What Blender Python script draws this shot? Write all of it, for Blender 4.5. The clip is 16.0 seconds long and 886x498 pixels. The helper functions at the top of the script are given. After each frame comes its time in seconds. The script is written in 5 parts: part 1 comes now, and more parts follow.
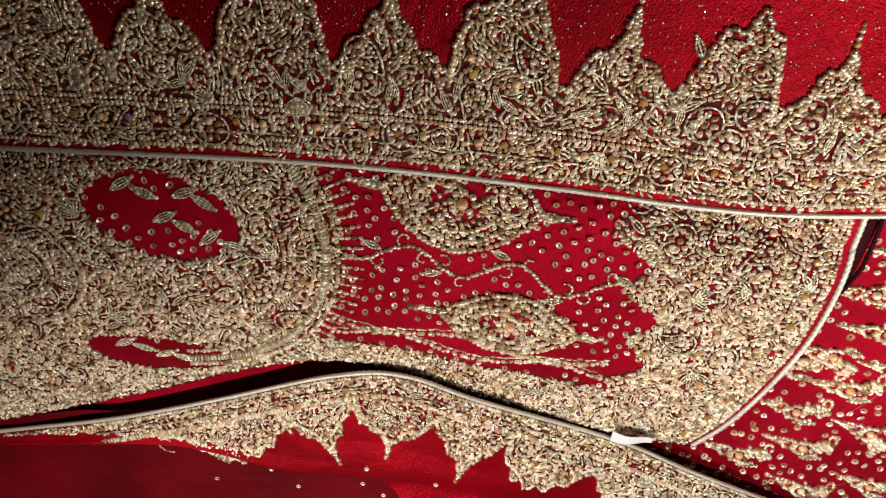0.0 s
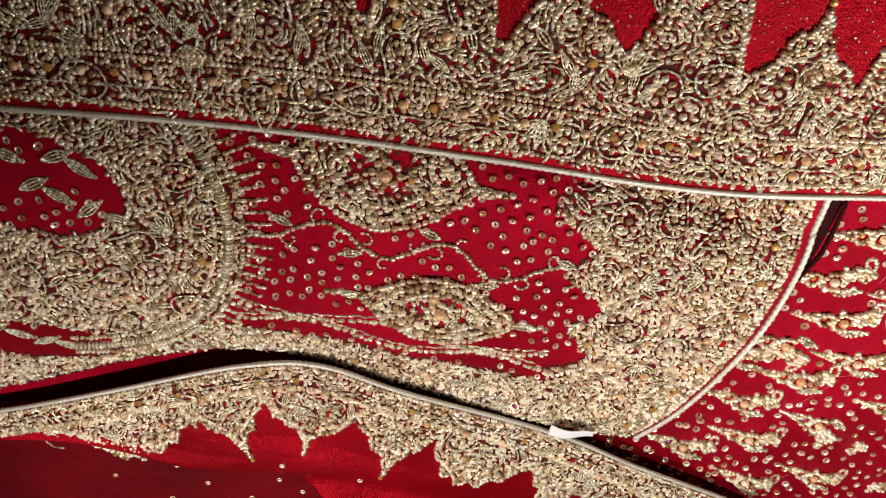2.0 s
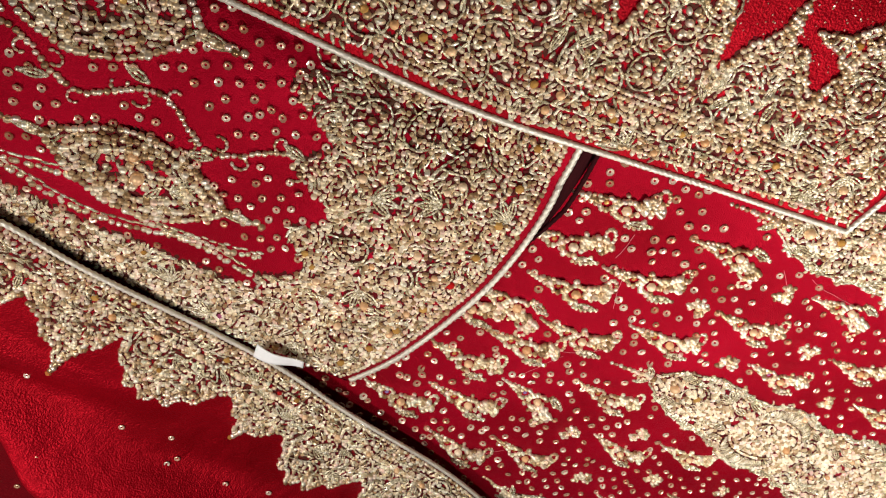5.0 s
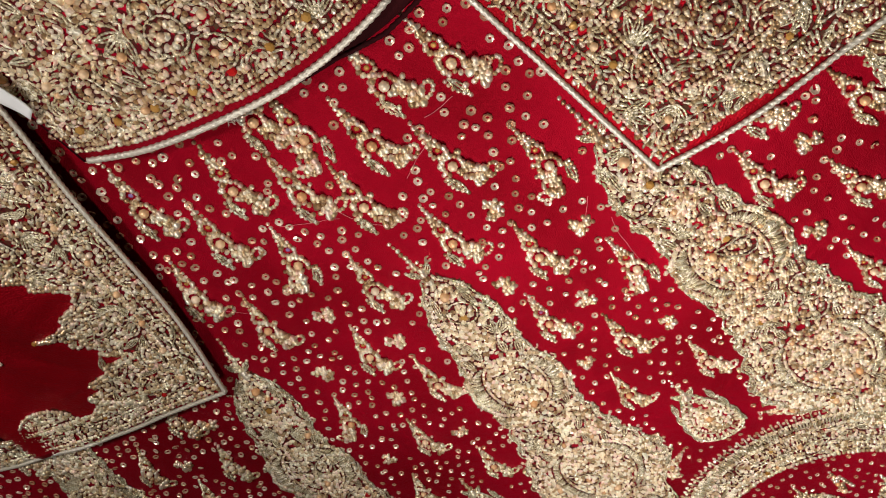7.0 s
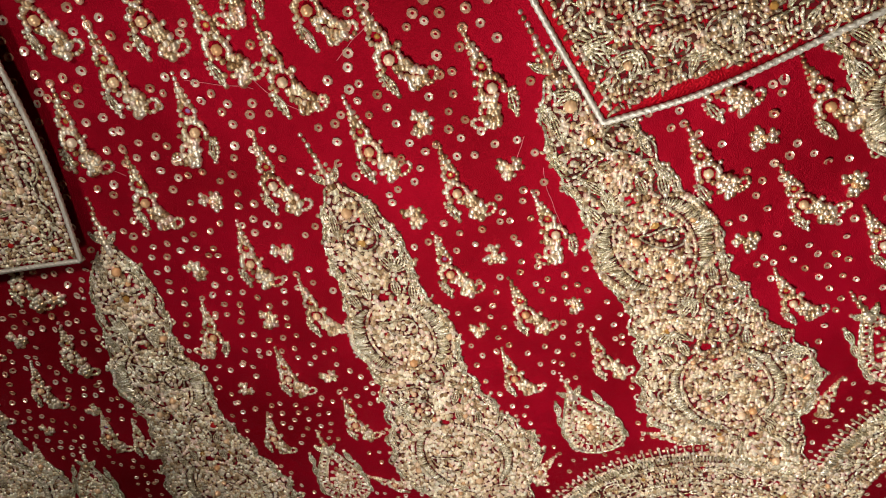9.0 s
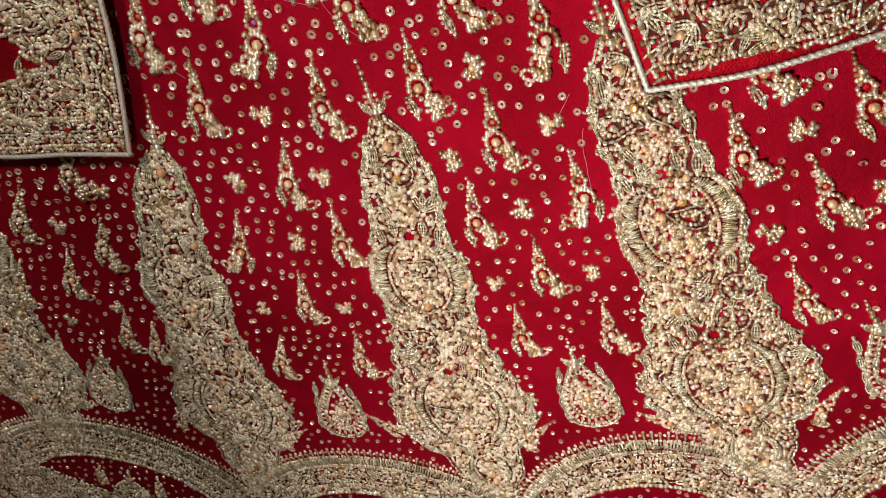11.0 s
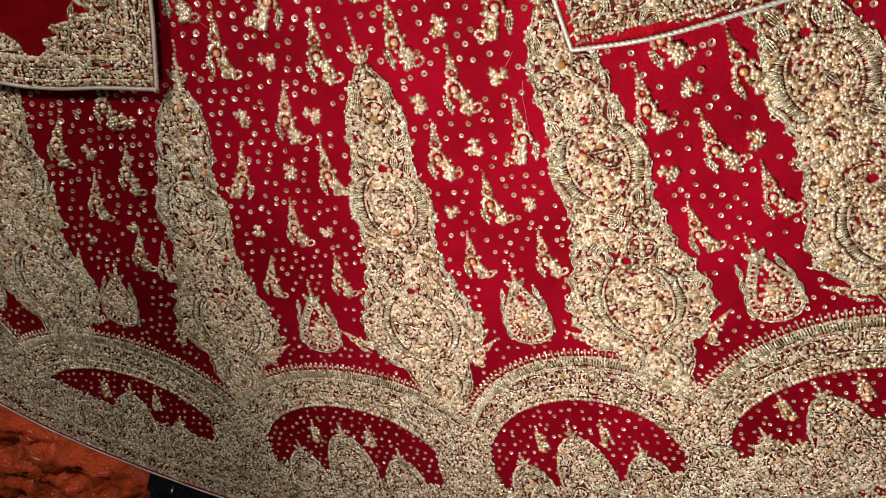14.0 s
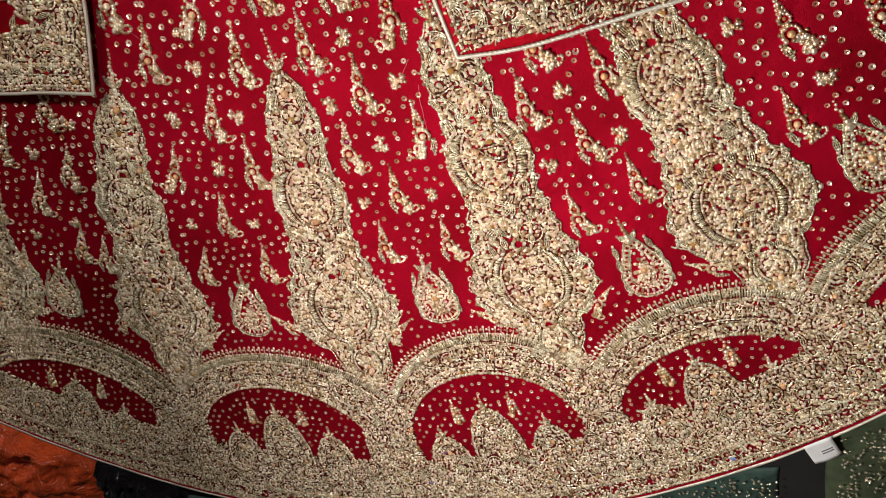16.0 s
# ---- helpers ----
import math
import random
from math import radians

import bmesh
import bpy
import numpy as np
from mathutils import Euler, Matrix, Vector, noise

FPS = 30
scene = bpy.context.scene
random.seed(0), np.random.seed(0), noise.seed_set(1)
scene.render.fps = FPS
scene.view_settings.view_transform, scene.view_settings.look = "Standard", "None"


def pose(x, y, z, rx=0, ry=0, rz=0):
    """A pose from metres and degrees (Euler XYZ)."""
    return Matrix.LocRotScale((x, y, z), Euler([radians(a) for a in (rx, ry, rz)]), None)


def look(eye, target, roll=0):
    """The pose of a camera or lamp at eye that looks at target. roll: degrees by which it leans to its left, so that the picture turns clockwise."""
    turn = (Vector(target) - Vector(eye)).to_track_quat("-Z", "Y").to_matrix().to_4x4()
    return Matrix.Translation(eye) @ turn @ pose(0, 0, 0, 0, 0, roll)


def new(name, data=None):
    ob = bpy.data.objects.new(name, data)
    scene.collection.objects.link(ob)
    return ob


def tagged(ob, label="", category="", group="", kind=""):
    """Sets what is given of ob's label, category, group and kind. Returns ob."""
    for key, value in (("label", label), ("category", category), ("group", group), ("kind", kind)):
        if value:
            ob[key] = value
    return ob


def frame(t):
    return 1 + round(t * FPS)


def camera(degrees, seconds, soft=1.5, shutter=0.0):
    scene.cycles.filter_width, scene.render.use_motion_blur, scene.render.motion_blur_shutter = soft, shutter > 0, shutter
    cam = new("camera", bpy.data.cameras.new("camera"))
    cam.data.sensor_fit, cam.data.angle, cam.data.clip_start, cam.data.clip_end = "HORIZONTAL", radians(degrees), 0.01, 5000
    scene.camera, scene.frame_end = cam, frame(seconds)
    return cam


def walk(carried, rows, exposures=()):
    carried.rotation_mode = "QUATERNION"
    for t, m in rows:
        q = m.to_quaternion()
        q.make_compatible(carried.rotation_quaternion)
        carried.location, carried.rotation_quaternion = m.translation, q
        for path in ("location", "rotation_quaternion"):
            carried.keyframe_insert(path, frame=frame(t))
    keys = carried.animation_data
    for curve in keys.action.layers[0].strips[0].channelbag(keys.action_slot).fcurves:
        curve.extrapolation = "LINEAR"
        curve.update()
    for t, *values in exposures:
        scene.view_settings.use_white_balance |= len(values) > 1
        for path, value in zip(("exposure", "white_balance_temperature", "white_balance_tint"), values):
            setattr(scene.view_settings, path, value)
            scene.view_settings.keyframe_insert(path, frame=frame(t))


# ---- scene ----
cam = camera(60.98, 16.0, 0.95)
PATH = [
    (0, 0.2975, 0.7485, 0.3772, -35.01, 2.33, -78.50),
    (0.5, 0.2894, 0.7502, 0.3601, -35.46, 1.95, -78.07),
    (1, 0.2827, 0.7477, 0.3482, -36.01, 1.47, -77.34),
    (1.5, 0.2790, 0.7416, 0.3391, -36.87, 0.79, -76.76),
    (2, 0.2749, 0.7327, 0.3311, -37.44, -0.52, -75.45),
    (2.5, 0.2707, 0.7231, 0.3250, -37.56, -1.68, -74.02),
    (3, 0.2661, 0.7114, 0.3206, -37.56, -2.38, -71.54),
    (5.5, 0.2235, 0.6360, 0.3340, -37.93, -2.30, -53.12),
    (6, 0.2120, 0.6144, 0.3393, -37.80, -1.50, -47.59),
    (6.5, 0.1998, 0.5898, 0.3419, -38.49, -0.50, -41.63),
    (7, 0.1907, 0.5642, 0.3417, -39.32, 0.18, -36.40),
    (7.5, 0.1828, 0.5422, 0.3396, -38.57, 1.08, -31.45),
    (8, 0.1786, 0.5228, 0.3385, -36.94, 2.66, -27.37),
    (8.5, 0.1761, 0.5076, 0.3394, -36.52, 4.27, -24.28),
    (9, 0.1740, 0.4954, 0.3427, -36.88, 5.95, -21.84),
    (9.5, 0.1722, 0.4890, 0.3480, -37.72, 8.14, -20.64),
    (12, 0.1826, 0.4749, 0.3983, -34.64, 14.66, -12.97),
    (12.5, 0.1901, 0.4763, 0.4171, -34.55, 14.95, -12.66),
    (13, 0.1985, 0.4753, 0.4370, -34.38, 15.18, -12.67),
    (13.5, 0.2096, 0.4763, 0.4594, -34.32, 14.90, -12.80),
    (14, 0.2234, 0.4773, 0.4799, -34.61, 14.40, -12.72),
    (14.5, 0.2398, 0.4788, 0.4970, -34.43, 13.52, -12.14),
    (15, 0.2571, 0.4786, 0.5115, -33.40, 12.85, -11.44),
    (15.5, 0.2720, 0.4829, 0.5236, -33.02, 12.16, -11.36),
    (16, 0.2864, 0.4851, 0.5354, -33.54, 11.83, -11.78),
]
walk(cam, [(t, pose(x, y, z, rx, ry, rz)) for t, x, y, z, rx, ry, rz in PATH], exposures=[(0.0, 0.33), (3.0, 0.25), (5.5, 0.05), (7.0, -0.27), (8.5, -0.36), (12.0, -0.25), (16.0, -0.20)])

# ---- world, lamps and exposure ----
world = bpy.data.worlds.new("shop_air")
scene.world = world
world.use_nodes = True
world.node_tree.nodes["Background"].inputs[0].default_value = (1.0, 0.86, 0.68, 1)
world.node_tree.nodes["Background"].inputs[1].default_value = 0.016


def lamp(name, at, aim, watts, sx, sy, colour):
    data = bpy.data.lights.new(name, "AREA")
    data.shape, data.size, data.size_y, data.energy, data.color = "RECTANGLE", sx, sy, watts, colour
    ob = new(name, data)
    ob.matrix_world = look(at, aim)
    return ob


WARM = (1.0, 0.95, 0.92)
# two unseen lamps, added; place, aim and watts fitted to brightness across the cloth
lamp("fitted_lamp", (-0.122, 0.875, 0.515), (-1.32, 0.0, 0), 5.9, 0.08, 0.08, WARM)
lamp("fitted_lamp", (-0.047, 0.207, 0.505), (1.33, 0.04, 0), 7.2, 0.08, 0.08, WARM)
scene.view_settings.exposure = 0.0


# ---- materials ----
def nodes_of(name):
    m = bpy.data.materials.new(name)
    m.use_nodes = True
    t = m.node_tree
    return m, t.nodes, t.links, t.nodes["Principled BSDF"]


def ramp_of(n, stops):
    r = n.new("ShaderNodeValToRGB")
    e = r.color_ramp.elements
    while len(e) < len(stops):
        e.new(0.5)
    for el, (p, c) in zip(e, stops):
        el.position, el.color = p, (*c, 1)
    return r


def cloth(name, dark, light, rough, lustre, weave=1500.0, spec=0.25, bump=0.25):
    """Woven fabric: broad shade changes, fine thread grain and a light nap."""
    m, n, l, b = nodes_of(name)
    tc = n.new("ShaderNodeTexCoord")
    big, fine, mid = (n.new("ShaderNodeTexNoise") for _ in range(3))
    for node, s, d in ((big, 9.0, 3), (mid, 90.0, 4), (fine, weave, 2)):
        node.inputs["Scale"].default_value, node.inputs["Detail"].default_value = s, d
        l.new(tc.outputs["Object"], node.inputs["Vector"])
    r = ramp_of(n, ((0.3, dark), (0.7, light)))
    mix = n.new("ShaderNodeMath")
    mix.operation = "MULTIPLY_ADD"
    l.new(fine.outputs["Fac"], mix.inputs[0])
    mix.inputs[1].default_value = 0.45
    l.new(big.outputs["Fac"], mix.inputs[2])
    sub = n.new("ShaderNodeMath")
    sub.operation = "SUBTRACT"
    l.new(mix.outputs[0], sub.inputs[0])
    sub.inputs[1].default_value = 0.22
    l.new(sub.outputs[0], r.inputs[0])
    l.new(r.outputs[0], b.inputs["Base Color"])
    add = n.new("ShaderNodeMath")
    l.new(mid.outputs["Fac"], add.inputs[0])
    l.new(fine.outputs["Fac"], add.inputs[1])
    bp = n.new("ShaderNodeBump")
    bp.inputs["Strength"].default_value, bp.inputs["Distance"].default_value = bump, 0.002
    soft, tall = n.new("ShaderNodeTexNoise"), n.new("ShaderNodeMath")
    soft.inputs["Scale"].default_value, soft.inputs["Detail"].default_value, soft.inputs["Distortion"].default_value = 16.0, 3, 0.8
    l.new(tc.outputs["Object"], soft.inputs["Vector"])
    tall.operation = "MULTIPLY_ADD"
    tall.inputs[1].default_value = 7.0
    l.new(soft.outputs["Fac"], tall.inputs[0])
    l.new(add.outputs[0], tall.inputs[2])
    l.new(tall.outputs[0], bp.inputs["Height"])
    l.new(bp.outputs[0], b.inputs["Normal"])
    b.inputs["Roughness"].default_value = rough
    b.inputs["Specular IOR Level"].default_value = spec
    b.inputs["Metallic"].default_value = lustre
    return m


def metal(name, stops, rough, metallic=1.0, bump_scale=0.0, spec=0.5):
    """Metal thread and beads; every bead takes its own tone."""
    m, n, l, b = nodes_of(name)
    g = n.new("ShaderNodeNewGeometry")
    r = ramp_of(n, stops)
    oi, su, fr = n.new("ShaderNodeObjectInfo"), n.new("ShaderNodeMath"), n.new("ShaderNodeMath")
    fr.operation = "FRACT"
    l.new(g.outputs["Random Per Island"], su.inputs[0])
    l.new(oi.outputs["Random"], su.inputs[1])
    l.new(su.outputs[0], fr.inputs[0])
    l.new(fr.outputs[0], r.inputs[0])
    l.new(r.outputs[0], b.inputs["Base Color"])
    b.inputs["Metallic"].default_value, b.inputs["Roughness"].default_value = metallic, rough
    b.inputs["Specular IOR Level"].default_value = spec
    if bump_scale:
        tc, w, bp = n.new("ShaderNodeTexCoord"), n.new("ShaderNodeTexNoise"), n.new("ShaderNodeBump")
        w.inputs["Scale"].default_value = bump_scale
        l.new(tc.outputs["Object"], w.inputs["Vector"])
        bp.inputs["Strength"].default_value, bp.inputs["Distance"].default_value = 0.6, 0.001
        l.new(w.outputs["Fac"], bp.inputs["Height"])
        l.new(bp.outputs[0], b.inputs["Normal"])
    return m


def plain(name, colour, rough, metallic=0.0, noise_scale=120.0, spread=0.25, coat=0.0):
    m, n, l, b = nodes_of(name)
    tc, w = n.new("ShaderNodeTexCoord"), n.new("ShaderNodeTexNoise")
    w.inputs["Scale"].default_value, w.inputs["Detail"].default_value = noise_scale, 5
    l.new(tc.outputs["Object"], w.inputs["Vector"])
    r = ramp_of(n, ((0.3, tuple(c * (1 - spread) for c in colour)), (0.7, tuple(min(1, c * (1 + spread)) for c in colour))))
    l.new(w.outputs["Fac"], r.inputs[0])
    l.new(r.outputs[0], b.inputs["Base Color"])
    bp = n.new("ShaderNodeBump")
    bp.inputs["Strength"].default_value, bp.inputs["Distance"].default_value = 0.3, 0.002
    l.new(w.outputs["Fac"], bp.inputs["Height"])
    l.new(bp.outputs[0], b.inputs["Normal"])
    b.inputs["Roughness"].default_value, b.inputs["Metallic"].default_value = rough, metallic
    b.inputs["Coat Weight"].default_value = coat
    return m


RED = cloth("crimson_cloth", (0.20, 0.0008, 0.006), (0.37, 0.0018, 0.017), 0.50, 0.5, spec=0.05, bump=0.4)
NET = cloth("crimson_net", (0.19, 0.0010, 0.004), (0.34, 0.0024, 0.010), 0.46, 0.5, weave=900.0, spec=0.06, bump=0.5)
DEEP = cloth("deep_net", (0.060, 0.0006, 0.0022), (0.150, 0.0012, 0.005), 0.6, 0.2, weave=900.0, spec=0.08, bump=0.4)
# near-black maroon: the shadow under the sleeve cuff is put into this colour
CUFF_SHADE = cloth("cuff_shade_maroon", (0.014, 0.002, 0.003), (0.035, 0.004, 0.005), 0.8, 0.0, spec=0.05)
BEAD = metal("champagne_beads", ((0.0, (0.34, 0.20, 0.09)), (0.2, (0.62, 0.44, 0.25)), (0.5, (0.92, 0.76, 0.54)), (0.82, (1.0, 0.92, 0.76)), (1.0, (0.94, 0.66, 0.54))), 0.275, metallic=0.80)
COIL = metal("silver_gold_wire", ((0.0, (0.50, 0.41, 0.25)), (0.5, (0.78, 0.69, 0.50)), (1.0, (0.94, 0.88, 0.73))), 0.25, metallic=0.85, bump_scale=1800.0)
SEQUIN = metal("rose_gold_sequins", ((0.0, (0.56, 0.28, 0.15)), (0.5, (0.82, 0.54, 0.38)), (1.0, (0.98, 0.80, 0.64))), 0.26, metallic=0.55)
PEARL = metal("peach_pearls", ((0.0, (0.76, 0.40, 0.17)), (0.6, (0.90, 0.60, 0.34)), (1.0, (0.92, 0.74, 0.54))), 0.26, metallic=0.4)
STONE = metal("amber_stones", ((0.0, (0.40, 0.19, 0.04)), (0.80, (0.62, 0.36, 0.10)), (0.86, (0.55, 0.01, 0.01)), (0.93, (0.5, 0.02, 0.02)), (1.0, (0.25, 0.35, 0.8))), 0.08, metallic=0.3)
# dark red-browns that paint the shadow on the cloth between beads
GAP_SHADE = metal("dark_bead_gaps", ((0.0, (0.10, 0.002, 0.006)), (0.5, (0.06, 0.010, 0.007)), (1.0, (0.07, 0.032, 0.016))), 0.8, spec=0.08, metallic=0.0)
CORD = metal("silver_cord", ((0.0, (0.55, 0.50, 0.40)), (1.0, (0.72, 0.67, 0.57))), 0.45, metallic=0.5, bump_scale=900.0)
TAGM = plain("white_tape", (0.80, 0.80, 0.78), 0.6, spread=0.05)


# ---- mesh helpers ----
def mesh_of(name, verts, faces, smooth=True):
    """A mesh from arrays; all faces have the same number of corners, or faces is a list of such arrays."""
    groups = faces if isinstance(faces, list) else [faces]
    groups = [np.asarray(g, np.int32) for g in groups if len(g)]
    loops = np.concatenate([g.ravel() for g in groups])
    total = np.concatenate([np.full(len(g), g.shape[1], np.int32) for g in groups])
    me = bpy.data.meshes.new(name)
    me.vertices.add(len(verts))
    me.vertices.foreach_set("co", np.asarray(verts, np.float32).ravel())
    me.loops.add(len(loops))
    me.loops.foreach_set("vertex_index", loops)
    me.polygons.add(len(total))
    me.polygons.foreach_set("loop_start", np.concatenate([[0], np.cumsum(total)[:-1]]).astype(np.int32))
    me.polygons.foreach_set("loop_total", total)
    me.polygons.foreach_set("use_smooth", np.full(len(total), smooth))
    me.update(calc_edges=True)
    return me


def part(name, me, material, parent=None, label=""):
    if isinstance(me, bmesh.types.BMesh):
        bm, me = me, bpy.data.meshes.new(name)
        bm.to_mesh(me)
        bm.free()
    if material and not me.materials:
        me.materials.append(material)
    ob = new(name, me)
    if parent:
        ob.parent = parent
    return tagged(ob, label)


def thing(name, label, category, group="", kind="", at=(0, 0, 0)):
    ob = tagged(new(name), label, category, group, kind)
    ob.location = at
    return ob


def dome(seg=6):
    a = np.arange(seg) * 2 * np.pi / seg
    rings = [np.c_[np.cos(a + k * np.pi / seg) * r, np.sin(a + k * np.pi / seg) * r, np.full(seg, z)] for k, (r, z) in enumerate(((0.92, -0.25), (0.86, 0.45)))]
    v = np.concatenate(rings + [[[0, 0, 1.0]]])
    i, j = np.arange(seg), (np.arange(seg) + 1) % seg
    return v, np.concatenate([np.c_[i, j, seg + i], np.c_[j, seg + j, seg + i], np.c_[seg + i, seg + j, np.full(seg, 2 * seg)]])


def ring_sequin(seg=7):
    """A faceted sequin, cupped towards a pierced middle."""
    a = np.arange(seg) * 2 * np.pi / seg
    prof = ((1.0, 0.0), (0.90, 0.60), (0.62, 0.28), (0.32, 0.06))
    v = np.concatenate([np.c_[np.cos(a + 0.2 * k) * r, np.sin(a + 0.2 * k) * r, np.full(seg, z)] for k, (r, z) in enumerate(prof)])
    i, j = np.arange(seg), (np.arange(seg) + 1) % seg
    f = np.concatenate([np.c_[k * seg + i, k * seg + j, (k + 1) * seg + j, (k + 1) * seg + i] for k in range(3)])
    return v, np.concatenate([f[:, [0, 1, 2]], f[:, [0, 2, 3]]])


DOME, SEQ = dome(), ring_sequin()
LEAN = {"bead": 0.22, "coil": 0.12, "sequin": 0.16, "thread": 0.0, "pearl": 0.0, "stone": 0.2}
RIDGE = (np.array([[1, 0, 0.1], [0, 1, 0.1], [-1, 0, 0.1], [0, -1, 0.1], [0, 0, 1.0]]), np.array([[0, 1, 4], [1, 2, 4], [2, 3, 4], [3, 0, 4]]))


def scatter(template, rows, surf, lean=0.0):
    """Copies of a small shape: rows of x, y, angle, half length, half width, height, lift; laid on the surface surf(x, y), each leaning its own way."""
    tv, tf = template
    rows = np.asarray(rows, float)
    x, y, a, hl, hw, hh, up = rows.T
    c, s = np.cos(a)[:, None], np.sin(a)[:, None]
    px, py = tv[:, 0] * hl[:, None], tv[:, 1] * hw[:, None]
    vx, vy = x[:, None] + c * px - s * py, y[:, None] + s * px + c * py
    vz = (surf(x, y) + up)[:, None] + tv[:, 2] * hh[:, None]
    if lean:
        tilt = np.clip(np.random.default_rng(len(rows)).normal(0, lean, (2, len(rows), 1)), -0.7, 0.7)
        vz = vz + px * tilt[0] + py * tilt[1]
    v = np.stack([vx, vy, vz], -1).reshape(-1, 3)
    f = (tf[None] + (np.arange(len(rows)) * len(tv))[:, None, None]).reshape(-1, 3)
    return v, f


class Work:
    """Embroidery in the making: stitches by kind."""

    def __init__(self, seed):
        self.rng = np.random.default_rng(seed)
        self.jobs = []
        self.rows = {"thread": [], "bead": [], "coil": [], "pearl": [], "stone": [], "sequin": []}

    def add(self, kind, x, y, a=0.0, l=0.0012, w=None, h=None, up=0.0):
        l = np.asarray(l) * 1.15
        x, y = np.atleast_1d(np.asarray(x, float)), np.atleast_1d(np.asarray(y, float))
        w = l if w is None else w
        h = w if h is None else h
        cols = [np.broadcast_to(np.asarray(q, float), x.shape) for q in (x, y, a, l, w, h, up)]
        if len(x):
            self.rows[kind].append(np.stack(cols, -1))

    def line(self, pts, kind="bead", pitch=0.0026, l=0.0012, w=None, jit=0.0, up=0.0, turn=0.0):
        """A row of stitches along a curve."""
        p = np.asarray(pts, float)
        d = np.r_[0, np.cumsum(np.hypot(*np.diff(p, axis=0).T))]
        if d[-1] < pitch:
            return
        s = np.arange(pitch / 2, d[-1], pitch)
        x, y = np.interp(s, d, p[:, 0]), np.interp(s, d, p[:, 1])
        e = pitch * 0.4
        a = np.arctan2(np.interp(s + e, d, p[:, 1]) - np.interp(s - e, d, p[:, 1]), np.interp(s + e, d, p[:, 0]) - np.interp(s - e, d, p[:, 0]))
        n = len(s)
        self.add(kind, x + self.rng.normal(0, jit, n), y + self.rng.normal(0, jit, n), a + turn, l * self.rng.uniform(0.85, 1.15, n), w if w is None else w * self.rng.uniform(0.85, 1.15, n), None, up)

    def leaf(self, x, y, a, length, width, strands=4):
        """A leaf of laid wire: long strands that meet at its two ends, with an edge of beads."""
        c, s = np.cos(a), np.sin(a)
        t = np.linspace(0, 1, 7)
        for k in np.linspace(-1, 1, strands):
            u, v = t * length, k * width * np.sin(np.pi * t) * 0.5
            X, Y = x + c * u - s * v, y + s * u + c * v
            self.add("coil", (X[1:] + X[:-1]) / 2, (Y[1:] + Y[:-1]) / 2, np.arctan2(np.diff(Y), np.diff(X)), length / 9, width / strands * 0.62, 0.0011, 0.0004)
        self.add("bead", x + c * length, y + s * length, 0, 0.0012)

    def curl(self, x, y, a, size, hand=1.0, kind="bead"):
        """A paisley curl of beads round a filled middle."""
        t = np.linspace(0, 4.6, 24)
        r = size * (0.25 + 0.75 * t / 4.6)
        px, py = r * np.cos(t * hand), r * np.sin(t * hand)
        c, s = np.cos(a), np.sin(a)
        self.line(np.c_[x + c * px - s * py, y + s * px + c * py], kind, 0.0024, 0.0012, 0.0009, up=0.0006)

    def fill(self, x, y, size=0.0016, coil=0.42, gap=0.10, pearl=0.012, stone=0.006, wave=1.0, up=0.0):
        """Close-set beads and short wire pieces that follow swirling rows; laid last, round all other work."""
        self.jobs.append((np.asarray(x), np.asarray(y), size, coil, gap, pearl, stone, wave, up))

    def ornament(self, x, y):
        """Small paisleys, curls, leaves and rosettes strewn over a field."""
        g, res = self.rng, 0.003
        x0, y0 = x.min() - 0.02, y.min() - 0.02
        mask = np.zeros((int((x.max() - x0 + 0.04) / res) + 2, int((y.max() - y0 + 0.04) / res) + 2), bool)
        mask[((x - x0) / res).astype(int), ((y - y0) / res).astype(int)] = True
        inside = lambda X, Y: mask[np.clip(((X - x0) / res).astype(int), 0, mask.shape[0] - 1), np.clip(((Y - y0) / res).astype(int), 0, mask.shape[1] - 1)]
        X, Y = hexes(x.min(), x.max(), y.min(), y.max(), 0.029, g, 0.22)
        t = np.arange(8) * np.pi / 4
        ok = inside(X, Y) & (inside(X[:, None] + 0.009 * np.cos(t), Y[:, None] + 0.009 * np.sin(t)).sum(1) > 6)
        u = np.linspace(0, 2 * np.pi, 46)
        for cx, cy in zip(X[ok], Y[ok]):
            k, a = g.random(), g.uniform(0, 6.28)
            c, q = np.cos(a), np.sin(a)
            put = lambda px, py: np.c_[cx + c * px - q * py, cy + q * px + c * py]
            if k < 0.34:
                # paisley in two outlines, its tip bent over
                for f, kind, p, l, wd in ((1.0, "coil", 0.0034, 0.0020, 0.0009), (0.62, "bead", 0.0026, 0.0012, None)):
                    py = 0.0118 * np.cos(u) * f
                    px = 0.0105 * f * np.sin(u) * (0.62 - 0.38 * np.cos(u)) + 0.30 * np.clip(py, 0, 1) ** 2 / 0.0118 * 1.2
                    self.line(put(px, py), kind, p, l, wd, 0.0001, 0.0013)
                self.add("pearl" if k < 0.06 else "bead", *put(np.zeros(1), np.full(1, -0.003)).T, 0, 0.0018, None, None, 0.001)
            elif k < 0.56:
                # a scroll that ends in a leaf
                self.curl(cx, cy, a, g.uniform(0.008, 0.0105), g.choice((-1, 1)))
                self.leaf(cx + 0.011 * c, cy + 0.011 * q, a + g.normal(0, 0.5), 0.013, 0.004, 3)
            elif k < 0.80:
                # a fan of leaves
                for d in (-0.75, -0.25, 0.25, 0.75):
                    self.leaf(cx - 0.008 * c, cy - 0.008 * q, a + d, g.uniform(0.012, 0.016), 0.0040, 3)
            else:
                # a flower with an open middle
                w8 = np.arange(8) * np.pi / 4
